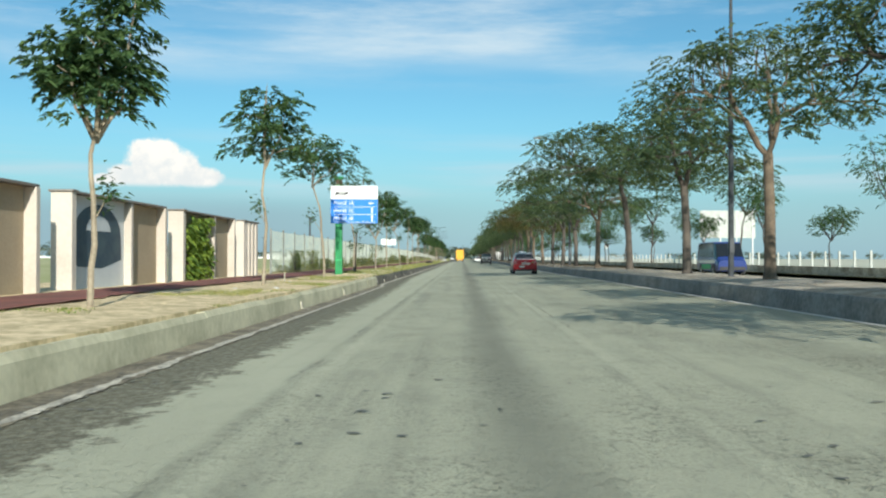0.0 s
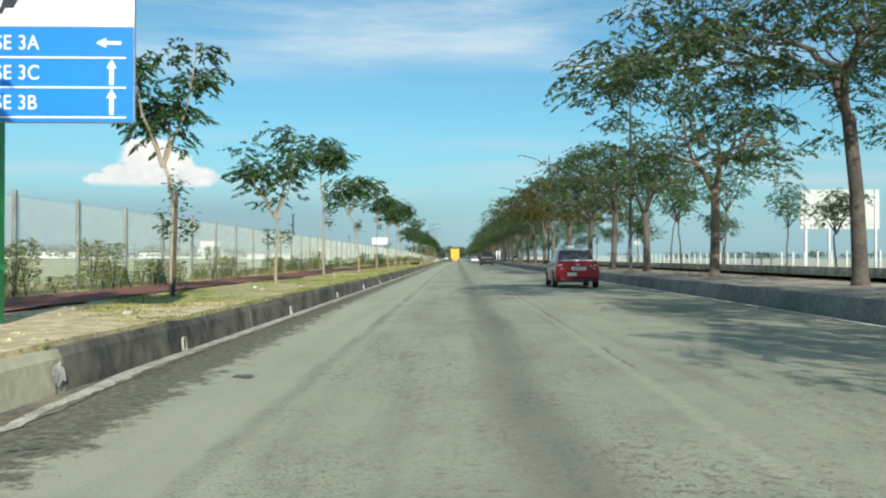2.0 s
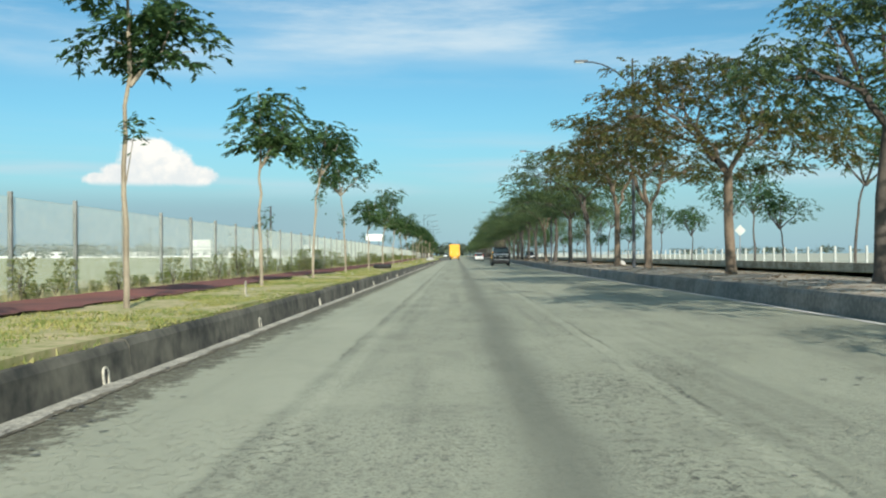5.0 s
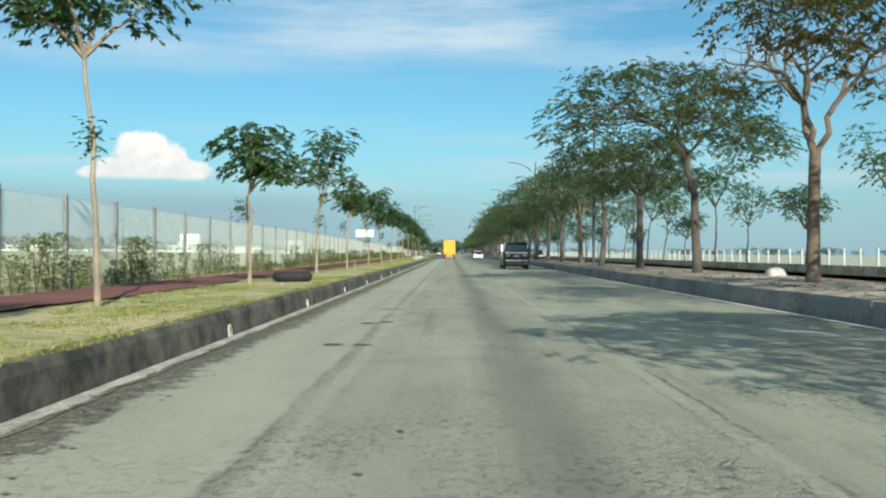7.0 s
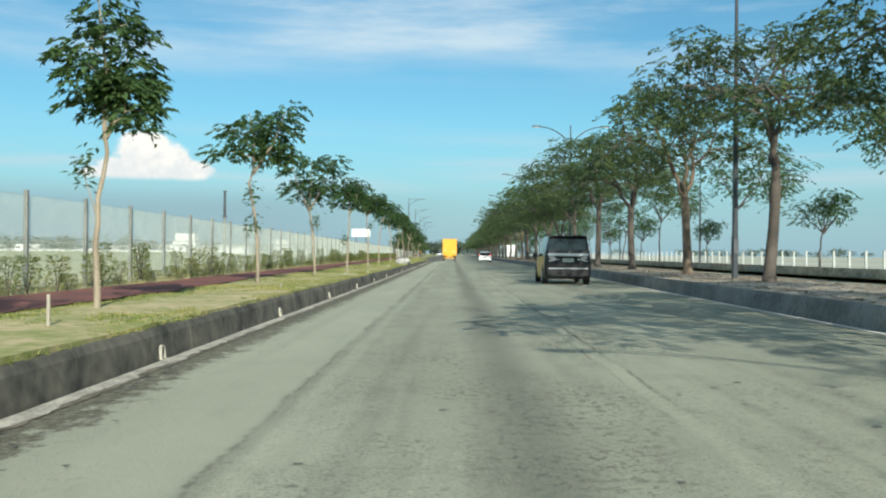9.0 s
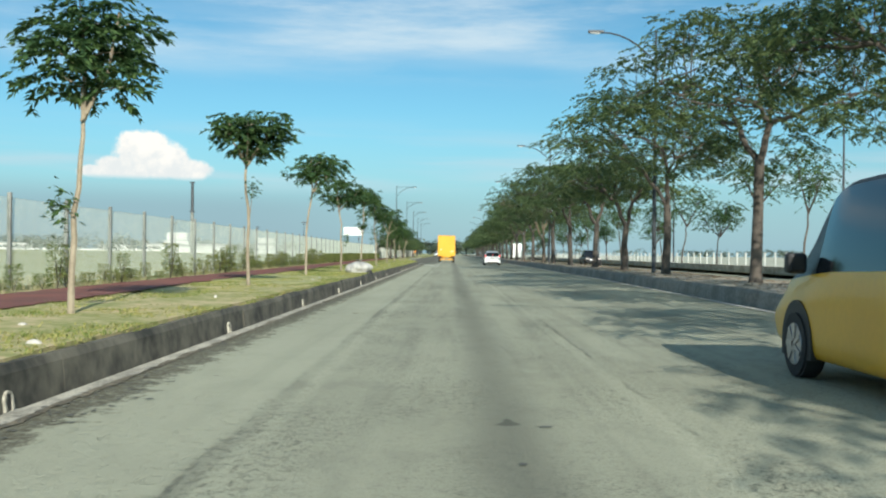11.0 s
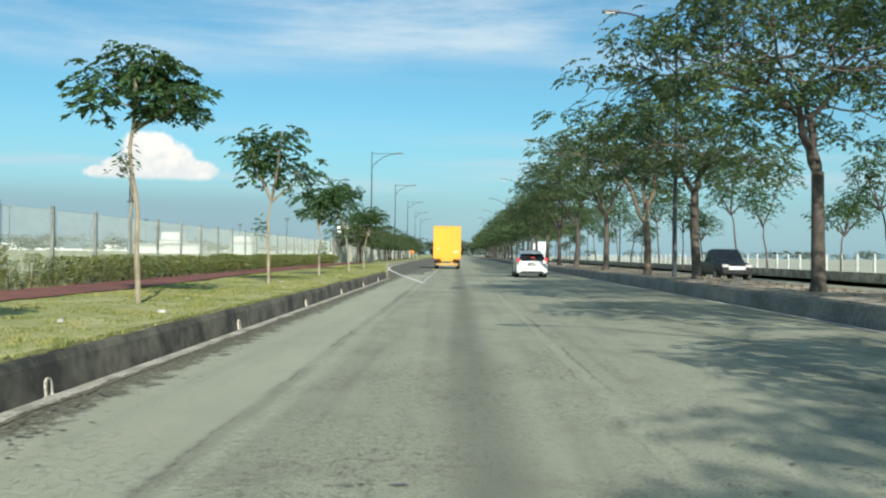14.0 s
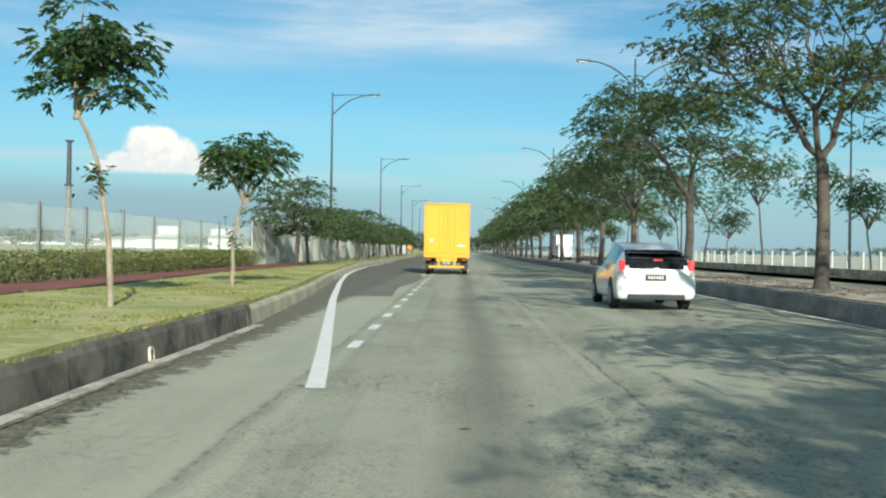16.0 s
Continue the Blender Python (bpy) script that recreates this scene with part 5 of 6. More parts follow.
def red_taxi(x, y):
    c = empty("taxi_sedan", (x, y, 0), 0, "red sedan taxi with white roof and boot strip", "car")
    W = .845
    R = [(0.0, section(W * .90, .42, .62, .80, W * .84, .86, W * .70, .02)),
         (0.06, section(W * .96, .30, .64, .93, W * .88, .97, W * .74, .02)),
         (0.22, section(W * .99, .25, .66, 1.0, W * .90, 1.05, W * .76, .02)),
         (0.62, section(W, .22, .68, .97, W * .93, 1.07, W * .80, .02)),
         (1.22, section(W, .2, .68, .96, W * .93, 1.42, W * .67, .03)),
         (1.45, section(W, .2, .68, .96, W * .93, 1.46, W * .68, .04)),
         (1.98, section(W, .2, .68, .95, W * .93, 1.48, W * .68, .04)),
         (2.06, section(W, .2, .68, .95, W * .93, 1.48, W * .68, .04)),
         (2.45, section(W, .2, .68, .94, W * .93, 1.45, W * .67, .04)),
         (3.15, section(W, .2, .66, .90, W * .92, .97, W * .78, .03)),
         (3.8, section(W * .97, .22, .62, .80, W * .88, .85, W * .74, .03)),
         (4.2, section(W * .86, .28, .58, .68, W * .74, .70, W * .6, .02)),
         (4.29, section(W * .74, .36, .52, .58, W * .6, .6, W * .5, .01))]

    def pick(i, j):
        if i == 3 and j >= 5:
            return ("rear_window", GLASS)
        if i == 5 and j == 4:
            return ("rear_side_window", GLASS_SIDE)
        if i == 6 and j == 4:
            return ("window_pillar", TRIM)
        if i in (7, 8) and j == 4:
            return ("front_side_window", GLASS_SIDE)
        if i == 8 and j >= 5:
            return ("windscreen", GLASS)
        if i in (4, 5, 6, 7) and j >= 5:
            return ("roof", CAR_WHITE)
        return ("body", RED)
    loft(R, pick, c)
    part("boot_strip", boxes((0, .17, 1.045, 1.2, .16, .05), bevel=.018), CAR_WHITE, c, "white strip on the boot edge")
    for s in (-1, 1):
        tail = part("tail_lamp", box(bmesh.new(), s * .655, .065, .81, .27, .1, .21, bevel=.035, rot=(0, s * 8, s * 24)), LAMP_RED, c)
        part("lens", box(bmesh.new(), s * .665, .035, .862, .19, .08, .055, bevel=.016, rot=(0, s * 10, s * 24)), LAMP_CLEAR, tail)
        part("lens", box(bmesh.new(), s * .66, .04, .745, .23, .08, .04, bevel=.014, rot=(0, s * 4, s * 24)), LAMP_CLEAR, tail)
        part("door_mirror", boxes((s * .93, 2.75, .98, .16, .1, .13), bevel=.03), TRIM, c)
        for yy in (1.45, 2.3):
            part("door_handle", boxes((s * .845, yy, .83, .03, .17, .03), bevel=.008), RED, c)
        # pale outline on the rear glass
        V, F = [], []
        pts = []
        for k in range(17):
            a = 2 * math.pi * k / 16
            u = .27 * math.copysign(abs(math.cos(a)) ** .6, math.cos(a))
            v = .105 * math.copysign(abs(math.sin(a)) ** .6, math.sin(a))
            pts.append(Vector((s * .29 + u * .9, .90 + v * 2.0, 1.262 + v * 1.16)))
        tube(V, F, pts, [.0045] * 17, 5)
        raw("window_outline", V, F, ALU, c)
        wheel(c, s * .77, .86, .30, .19), wheel(c, s * .77, 3.41, .30, .19)
        arch(c, s * .852, .86, .36), arch(c, s * .852, 3.41, .36)
    plate(c, "number_plate", PLATE, .04, -.012, .74, .55, .13, 7, PLATE_DARK)
    plate(c, "notice_plate", PLATE, -.22, -.012, .53, .33, .12)
    part("chrome_strip", boxes((0, -.005, .835, .62, .03, .025), bevel=.006), RED, c)
    part("badge", boxes((0, -.005, .885, .12, .02, .04), bevel=.01), CHROME, c)
    bm = bmesh.new()
    bmesh.ops.create_circle(bm, cap_ends=True, segments=4, radius=.055, matrix=pose(.50, -.012, .84, 90, 0, 0))
    part("green_sticker", bm, GREEN, c, "green diamond sticker")
    # black box added to stand for the shade beneath the bumper
    part("bumper_shade", boxes((0, .05, .30, 1.3, .12, .1), bevel=.02), TRIM, c)
    part("bumper_crease", boxes((0, -.004, .455, 1.1, .02, .015)), RED, c)
    part("roof_sign", boxes((-.12, 1.9, 1.565, .38, .18, .10), bevel=.03), WHITE, c, "white taxi roof sign")
    part("exhaust", cyl(bmesh.new(), (.45, -.02, .25), (.45, .2, .25), .03, .03, 10), ALU, c)
    return c


def white_hatch(x, y):
    c = empty("hatchback", (x, y, 0), 0, "white hybrid hatchback with split rear glass and lit brake lamps", "car")
    W = .872
    R = [(0.0, section(W * .93, .40, .60, .78, W * .88, .80, W * .82, .01)),
         (0.05, section(W * .99, .28, .60, .90, W * .90, .98, W * .80, .01)),
         (0.14, section(W, .24, .62, .98, W * .90, 1.13, W * .78, .01)),
         (0.62, section(W, .22, .64, 1.0, W * .92, 1.30, W * .72, .03)),
         (1.15, section(W, .2, .66, .98, W * .93, 1.42, W * .70, .04)),
         (2.0, section(W, .2, .66, .95, W * .93, 1.46, W * .69, .04)),
         (2.5, section(W, .2, .66, .92, W * .93, 1.42, W * .68, .04)),
         (3.6, section(W, .2, .64, .86, W * .90, .92, W * .76, .03)),
         (4.15, section(W * .93, .24, .58, .72, W * .80, .76, W * .66, .02)),
         (4.44, section(W * .76, .34, .5, .58, W * .62, .6, W * .5, .01))]

    def pick(i, j):
        if i in (1, 2) and j >= 5:
            return ("rear_window", GLASS)
        if i in (3, 4, 5) and j == 4:
            return ("side_window", GLASS_SIDE)
        if i == 6 and j >= 5:
            return ("windscreen", GLASS)
        if i == 6 and j == 4:
            return ("front_quarter_window", GLASS_SIDE)
        return ("body", CAR_WHITE)
    loft(R, pick, c)
    part("lower_rear_glass", boxes((0, .035, .985, 1.2, .04, .16), bevel=.01), GLASS, c)
    part("spoiler", boxes((0, .16, 1.135, 1.3, .14, .035), bevel=.012), TRIM, c)
    part("rear_glass_panel", boxes((0, .40, 1.255, 1.2, .5, .03)), GLASS, c)
    part("high_brake_lamp", boxes((0.04, .075, 1.10, .2, .03, .035), bevel=.008), BRAKE, c)
    for s in (-1, 1):
        part("brake_lamp", boxes((s * .76, .06, .98, .13, .12, .22), bevel=.03), BRAKE, c)
        part("lamp_foot", boxes((s * .77, .06, .80, .12, .12, .12), bevel=.02), LAMP_CLEAR, c)
        part("door_mirror", boxes((s * .97, 3.0, 1.0, .18, .12, .14), bevel=.04), TRIM, c)
        for yy in (1.75, 2.65):
            part("door_handle", boxes((s * .872, yy, .84, .03, .18, .03), bevel=.008), CAR_WHITE, c)
        wheel(c, s * .79, .92, .31, .2), wheel(c, s * .79, 3.62, .31, .2)
        arch(c, s * .878, .92, .375), arch(c, s * .878, 3.62, .375)
    plate(c, "number_plate", PLATE_DARK, -.02, -.01, .72, .45, .13, 6, PLATE)
    part("plate_recess", boxes((0, .0, .82, .62, .02, .03), bevel=.008), CHROME, c)
    part("badge", boxes((0, .012, .90, .11, .02, .06), bevel=.015), CHROME, c)
    # shade under the rear bumper, modelled as a black box
    part("bumper_shade", boxes((0, .04, .30, 1.25, .12, .12), bevel=.02), TRIM, c)
    return c


def black_van(x, y):
    c = empty("taxi_van", (x, y, 0), 0, "black-tailed people carrier with yellow front half", "van")
    W = .9
    R = [(0.0, section(W * .94, .34, .7, .98, W * .93, 1.1, W * .88, .01)),
         (0.05, section(W, .26, .7, 1.08, W * .96, 1.3, W * .9, .01)),
         (0.16, section(W, .22, .7, 1.1, W * .97, 1.72, W * .84, .02)),
         (0.32, section(W, .2, .7, 1.1, W * .97, 1.82, W * .80, .04)),
         (1.5, section(W, .2, .7, 1.08, W * .97, 1.84, W * .80, .05)),
         (2.9, section(W, .2, .7, 1.05, W * .97, 1.83, W * .78, .05)),
         (3.4, section(W, .2, .7, 1.02, W * .96, 1.72, W * .76, .04)),
         (4.2, section(W * .98, .22, .66, .95, W * .9, 1.02, W * .78, .03)),
         (4.7, section(W * .9, .3, .6, .82, W * .76, .84, W * .66, .02))]

    def pick(i, j):
        if i == 1 and j >= 5:
            return ("rear_window", GLASS)
        if i in (3, 4, 5) and j == 4:
            return ("side_window", GLASS)
        if i == 6 and j >= 5:
            return ("windscreen", GLASS)
        if i >= 2 and j < 4 and i < 8 and i > 2:
            return ("yellow_flank", CAR_YELLOW)
        return ("body", CAR_BLACK)
    loft(R, pick, c)
    part("rear_glass", box(bmesh.new(), 0, .1, 1.47, 1.42, .05, .56, bevel=.02, rot=(-8, 0, 0)), GLASS, c)
    part("chrome_bar", boxes((0, .0, 1.14, 1.56, .06, .10), bevel=.02), CHROME, c)
    for s in (-1, 1):
        part("tail_lamp", box(bmesh.new(), s * .66, .03, 1.02, .36, .09, .12, bevel=.025, rot=(0, -s * 10, s * 14)), LAMP_CLEAR, c)
        part("lamp_edge", box(bmesh.new(), s * .56, -.012, .93, .38, .05, .035, bevel=.01, rot=(0, s * 12, 0)), CHROME, c)
        part("door_mirror", boxes((s * .97, 3.65, 1.12, .2, .14, .2), bevel=.04), TRIM, c)
        wheel(c, s * .82, .85, .33, .21), wheel(c, s * .82, 3.8, .33, .21)
        arch(c, s * .908, .85, .4), arch(c, s * .908, 3.8, .4)
    plate(c, "number_plate", PLATE, 0, -.02, .93, .42, .12, 6, PLATE_DARK)
    part("badge", boxes((0, -.035, 1.14, .16, .02, .09), bevel=.02), CHROME, c)
    part("bumper_crease", boxes((0, -.005, .62, 1.5, .03, .03)), CHROME, c)
    part("spoiler", boxes((0, .18, 1.85, 1.4, .28, .05), bevel=.02), CAR_BLACK, c)
    return c


def box_truck(x, y, paint, label):
    c = empty("box_truck", (x, y, 0), 0, label, "truck")
    part("box_body", boxes((0, 3.4, 2.36, 2.42, 6.8, 2.9), bevel=.03), paint, c)
    for s in (-1, 1):
        part("rear_door", boxes((s * .59, -.02, 2.42, 1.14, .04, 2.6), bevel=.01), paint, c)
        for k in (.18, .42):
            part("locking_bar", cyl(bmesh.new(), (s * k, -.05, 1.15), (s * k, -.05, 3.68), .012, .012, 8), paint, c)
        for z in (1.5, 2.3, 3.2):
            part("hinge", boxes((s * 1.14, -.05, z, .1, .04, .06)), paint, c)
        part("tail_lamp", boxes((s * .95, -.02, .80, .26, .06, .10), bevel=.015), LAMP_DULL, c)
        part("lift_arm", boxes((s * .42, -.08, .72, .09, .1, .55)), paint, c)
        part("mud_flap", boxes((s * .95, .35, .45, .42, .02, .4)), TRIM, c)
        for yy in (.95, 5.6):
            wheel(c, s * .98, yy, .42, .3)
        part("chassis_rail", boxes((s * .4, 3.2, .78, .1, 6.6, .2)), TRIM, c)
        part("corner_post", boxes((s * 1.2, -.01, 2.4, .06, .06, 2.8), bevel=.01), paint, c)
    part("rear_sill", boxes((0, -.01, .99, 2.42, .1, .16), bevel=.015), paint, c)
    part("underrun_bar", boxes((0, -.1, .42, 1.9, .1, .12), bevel=.015), paint, c)
    part("tail_board", boxes((0, -.03, .8, 1.1, .05, .2), bevel=.01), paint, c)
    plate(c, "number_plate", PLATE_DARK, 0, -.06, .62, .5, .14, 6, PLATE)
    plate(c, "small_notice", PLATE, -.82, -.05, 1.82, .12, .14)
    plate(c, "pale_label", PLATE, .78, -.05, 1.55, .4, .08)
    part("top_rail", boxes((0, .0, 3.79, 2.44, .1, .07), bevel=.012), paint, c)
    part("cab", boxes((0, 7.75, 1.55, 2.1, 1.8, 2.0), bevel=.12), paint, c)
    part("cab_mirror", boxes((1.3, 8.3, 1.9, .2, .1, .45), bevel=.03), TRIM, c)
    return c


def delivery_van(x, y, z, paint, label, bands=True):
    c = empty("delivery_van", (x, y, z), 180, label, "van")
    W = .93
    R = [(0.0, section(W * .96, .4, .8, 1.15, W * .96, 2.0, W * .88, .03)), (.08, section(W, .3, .8, 1.2, W * .98, 2.1, W * .88, .05)), (3.3, section(W, .28, .8, 1.2, W * .98, 2.12, W * .88, .06)),
         (3.9, section(W, .28, .8, 1.15, W * .97, 2.02, W * .84, .05)), (4.55, section(W * .98, .3, .78, 1.05, W * .93, 1.2, W * .82, .04)), (4.95, section(W * .92, .36, .7, .92, W * .84, .98, W * .72, .03))]

    def pick(i, j):
        if i == 3 and j >= 5:
            return ("windscreen", GLASS)
        if i in (1, 2, 3) and j == 4:
            return ("side_window", GLASS_SIDE)
        return ("body", paint)
    loft(R, pick, c)
    for s in (-1, 1):
        if bands:
            part("white_band", boxes((s * .935, 2.3, .92, .02, 3.8, .2)), CAR_WHITE, c)
            part("green_band", boxes((s * .932, 2.3, .6, .02, 2.2, .3)), GREEN, c)
        wheel(c, s * .82, .95, .34, .22), wheel(c, s * .82, 4.0, .34, .22)
        arch(c, s * .936, .95, .41), arch(c, s * .936, 4.0, .41)
        part("headlamp", boxes((s * .66, 4.88, .82, .3, .1, .16), bevel=.03), LAMP_CLEAR, c)
    part("front_bumper", boxes((0, 4.93, .5, 1.6, .12, .24), bevel=.04), TRIM, c)
    return c


def pickup(x, y):
    c = empty("pickup_truck", (x, y, 0), 180, "dark pickup truck on the far carriageway", "truck")
    W = .9
    R = [(0.0, section(W * .96, .45, .8, 1.0, W * .95, 1.04, W * .9, .0)), (.06, section(W, .4, .8, 1.05, W * .96, 1.09, W * .92, .0)), (1.5, section(W, .38, .8, 1.05, W * .96, 1.09, W * .92, .0)),
         (1.75, section(W, .38, .8, 1.1, W * .95, 1.68, W * .76, .03)), (3.0, section(W, .38, .8, 1.08, W * .95, 1.74, W * .74, .04)), (3.75, section(W, .38, .8, 1.05, W * .93, 1.12, W * .8, .04)), (4.9, section(W * .95, .42, .75, .95, W * .85, .98, W * .7, .03)), (5.05, section(W * .85, .48, .7, .85, W * .75, .87, W * .6, .02))]

    def pick(i, j):
        if i in (3, 4) and j == 4:
            return ("side_window", GLASS)
        if i in (2, 4) and j >= 5:
            return ("windscreen" if i == 4 else "rear_window", GLASS)
        return ("body", CAR_BLACK)
    loft(R, pick, c)
    for s in (-1, 1):
        wheel(c, s * .8, 1.05, .37, .24), wheel(c, s * .8, 4.1, .37, .24)
        arch(c, s * .908, 1.05, .44), arch(c, s * .908, 4.1, .44)
        part("headlamp", boxes((s * .62, 5.0, .88, .34, .12, .16), bevel=.03), LAMP_CLEAR, c)
    part("grille", boxes((0, 5.05, .76, .9, .05, .2), bevel=.02), CHROME, c)
    return c


red_taxi(4.42, 66.2)
van = black_van(4.6, 178.7)
van.scale = (1.06, 1.04, 1.08)
hatch = white_hatch(4.66, 278.3)
hatch.scale = (1.05, 1.0, 1.07)
box_truck(-.58, 307.3, TRUCK_YELLOW, "tall yellow box truck with closed rear doors")
far_truck = box_truck(15.6, 404, WHITE, "white box lorry on the far carriageway")
far_truck.rotation_euler.z = math.pi
delivery_van(16.6, 63.5, 0, BLUE, "blue delivery van with white and green lower panels")
delivery_van(-5.6, 560, .01, CAR_WHITE, "distant white van facing along the slip lane", False)
pickup(15.2, 278.6)

# ---- small things ----
tyre = empty("old_tyre", (-4.62, 133.5, VZ), 0, "old black tyre lying on the verge", "tyre")
tbm = bmesh.new()
seg, sec = 28, 10
tv = [[tbm.verts.new(((.40 + .15 * math.cos(2 * math.pi * j / sec)) * math.cos(2 * math.pi * i / seg), (.40 + .15 * math.cos(2 * math.pi * j / sec)) * math.sin(2 * math.pi * i / seg), .14 + .135 * math.sin(2 * math.pi * j / sec))) for j in range(sec)] for i in range(seg)]
for i in range(seg):
    for j in range(sec):
        tbm.faces.new((tv[i][j], tv[(i + 1) % seg][j], tv[(i + 1) % seg][(j + 1) % sec], tv[i][(j + 1) % sec]))
part("casing", tbm, RUBBER, tyre, smooth=True)


def lump(name, at, size, mat, seed, label, category, rough=.18, flat=.3, fine=4):
    bm = bmesh.new()
    bmesh.ops.create_icosphere(bm, subdivisions=fine, radius=1)
    for v in bm.verts:
        n = noise.noise(v.co * 1.6 + Vector((seed, 0, 0))) + .5 * noise.noise(v.co * 4 + Vector((0, seed, 0)))
        v.co *= 1 + rough * n
        v.co.z = max(v.co.z, -flat)
        v.co = Vector((math.copysign(abs(v.co.x) ** .75, v.co.x) * size[0], math.copysign(abs(v.co.y) ** .75, v.co.y) * size[1], (v.co.z + flat) * size[2]))
    ob = link(name, bm, mat, None, "", True)
    ob.location = at
    return tagged(ob, label, category)


def sack(x, y):
    """Full woven sack slumped on its base: folds running up to a tied neck with a frayed mouth."""
    c = empty("rubbish_sack", (x, y, VZ - .02), 12, "bulging grey-white woven sack lying on the verge", "sack")
    bm = bmesh.new()
    n, m = 72, 20
    rings = []
    for k in range(m + 1):
        u = k / m
        if u < .55:
            rr, z = (.80 + .2 * math.sin(u / .55 * math.pi * .5)), u / .55 * .22
        else:
            v = (u - .55) / .45
            rr, z = max(.10, math.cos(v * math.pi * .5) ** .8), .22 + .27 * math.sin(v * math.pi * .5)
        row = []
        for q in range(n):
            a = 2 * math.pi * q / n
            ca, sa = math.cos(a), math.sin(a)
            fold = (.02 + .06 * u) * math.sin(a * 11 + 2.5 * noise.noise((ca * 1.3, sa * 1.3, 3))) + .12 * noise.noise((ca * 1.2, sa * 1.2, u * 2)) + .05 * noise.noise((ca * 4, sa * 4, u * 6))
            w = rr * (1 + fold)
            sx = math.copysign(abs(ca) ** .8, ca)
            row.append(bm.verts.new((sx * w * .56 + .06 * u, sa * w * .5, z * (1 + .12 * noise.noise((ca * 1.7, sa * 1.7, 8))))))
        rings.append(row)
    for k in range(m):
        for q in range(n):
            bm.faces.new((rings[k][q], rings[k][(q + 1) % n], rings[k + 1][(q + 1) % n], rings[k + 1][q]))
    bm.faces.new(rings[0][::-1])
    bm.faces.new(rings[-1])
    part("sack_body", bm, SACK, c, smooth=True)
    part("tie", cyl(bmesh.new(), (.06, 0, .47), (.06, 0, .51), .07, .065, 12), TIMBER, c, "dark cord tied round the neck")
    ends = bmesh.new()
    for q in range(9):
        a = q * .7
        d, w = Vector((math.cos(a) * .12, math.sin(a) * .12, .06)), Vector((-math.sin(a), math.cos(a), 0)) * .05
        p = Vector((.06, 0, .505)) + d * .2
        ends.faces.new([ends.verts.new(v) for v in (p - w * .5, p + d - w, p + d * 1.15, p + d + w, p + w * .5)])
    part("frayed_mouth", ends, SACK, c)


sack(-4.0, 213.5)
lump("rubbish_bag", (-3.5, 213.4, KTOP - .01), (.13, .2, .13), TRIM, 5, "small black plastic bag slumped over the kerb", "bag", .2)
lump("stone", (10.7, 139.9, .48), (.32, .28, .22), ROCK, 7, "pale stone on the median", "stone")
lrng = random.Random(33)
for k in range(54):
    lump("pebble", (lrng.uniform(-5.2, -3.8), lrng.uniform(20, 270), VZ - .01), (lrng.uniform(.025, .075), lrng.uniform(.025, .07), lrng.uniform(.015, .045)), ROCK, k, "small pale stone on the verge", "stone", fine=2)["group"] = "stones on the verge"

stake = empty("tree_stake", (-5.42, 48.3, VZ), 0, "dark timber stake beside the young tree", "stake")
part("shaft", cyl(bmesh.new(), (0, 0, -.1), (.06, 0, 2.0), .04, .035, 8), TIMBER, stake)
for k, (sx, sy, sh) in enumerate(((-5.05, 27.0, .33), (-4.3, 63.0, .3), (-4.6, 150.2, .4), (-4.5, 96.0, .32))):
    s = empty("marker_stake", (sx, sy, VZ - .05), 0, "short pale marker stake in the grass", "stake", "marker stakes")
    part("shaft", boxes((0, 0, sh / 2, .035, .035, sh), bevel=.006), SCUFF, s)

# sign backs and hoarding beyond the far carriageway
h = empty("hoarding", (0, 0, 0), 0, "white panelled hoarding on steel legs", "hoarding")
part("panel", boxes((28.1, 101, 4.75, 5.8, .12, 2.9), bevel=.01), PALE_POST, h)
for k in range(4):
    part("leg", boxes((25.6 + 1.7 * k, 100.9, 3.1, .14, .14, 6.2)), ALU, h)
for z in (3.7, 5.2):
    part("rail", boxes((28.1, 100.9, z, 5.8, .08, .08)), ALU, h)
w = empty("work_sign", (-12.6, 500, VZ - .05), 0, "orange diamond road works sign on a short post", "road sign")
part("post", cyl(bmesh.new(), (0, 0, 0), (0, 0, 1.5), .05, .05, 8), ALU, w)
part("board", box(bmesh.new(), 0, -.06, 1.5, 1.2, .03, 1.2, bevel=.01, rot=(0, 45, 0)), ORANGE, w)
d = empty("warning_sign", (24, 158, .25), 0, "grey back of a diamond warning sign", "road sign")
part("post", cyl(bmesh.new(), (0, 0, 0), (0, 0, 2.9), .05, .05, 8), ALU, d)
part("board", box(bmesh.new(), 0, -.06, 2.9, .68, .03, .68, bevel=.01, rot=(0, 45, 0)), PALE_POST, d)

# white post fence beyond the far carriageway
pm = bmesh.new()
box(pm, 0, 0, .62, .13, .13, 1.5, bevel=.015)
rail_me = bpy.data.meshes.new("far_post")
pm.to_mesh(rail_me)
pm.free()
rail_me.materials.append(PALE_POST)
for k in range(150):
    o = new("fence_post", rail_me)
    o.location = (24.6, 36 + 2.4 * k, .25)
    tagged(o, "white concrete fence post beyond the far road", "fence post", "far fence posts")
hb = bmesh.new()
box(hb, 20.4, 200, .42, .5, 440, .5)
tagged(link("far_kerb_hedge", hb, LITTER), "low dark planted strip along the far road", "planting", kind="structure")

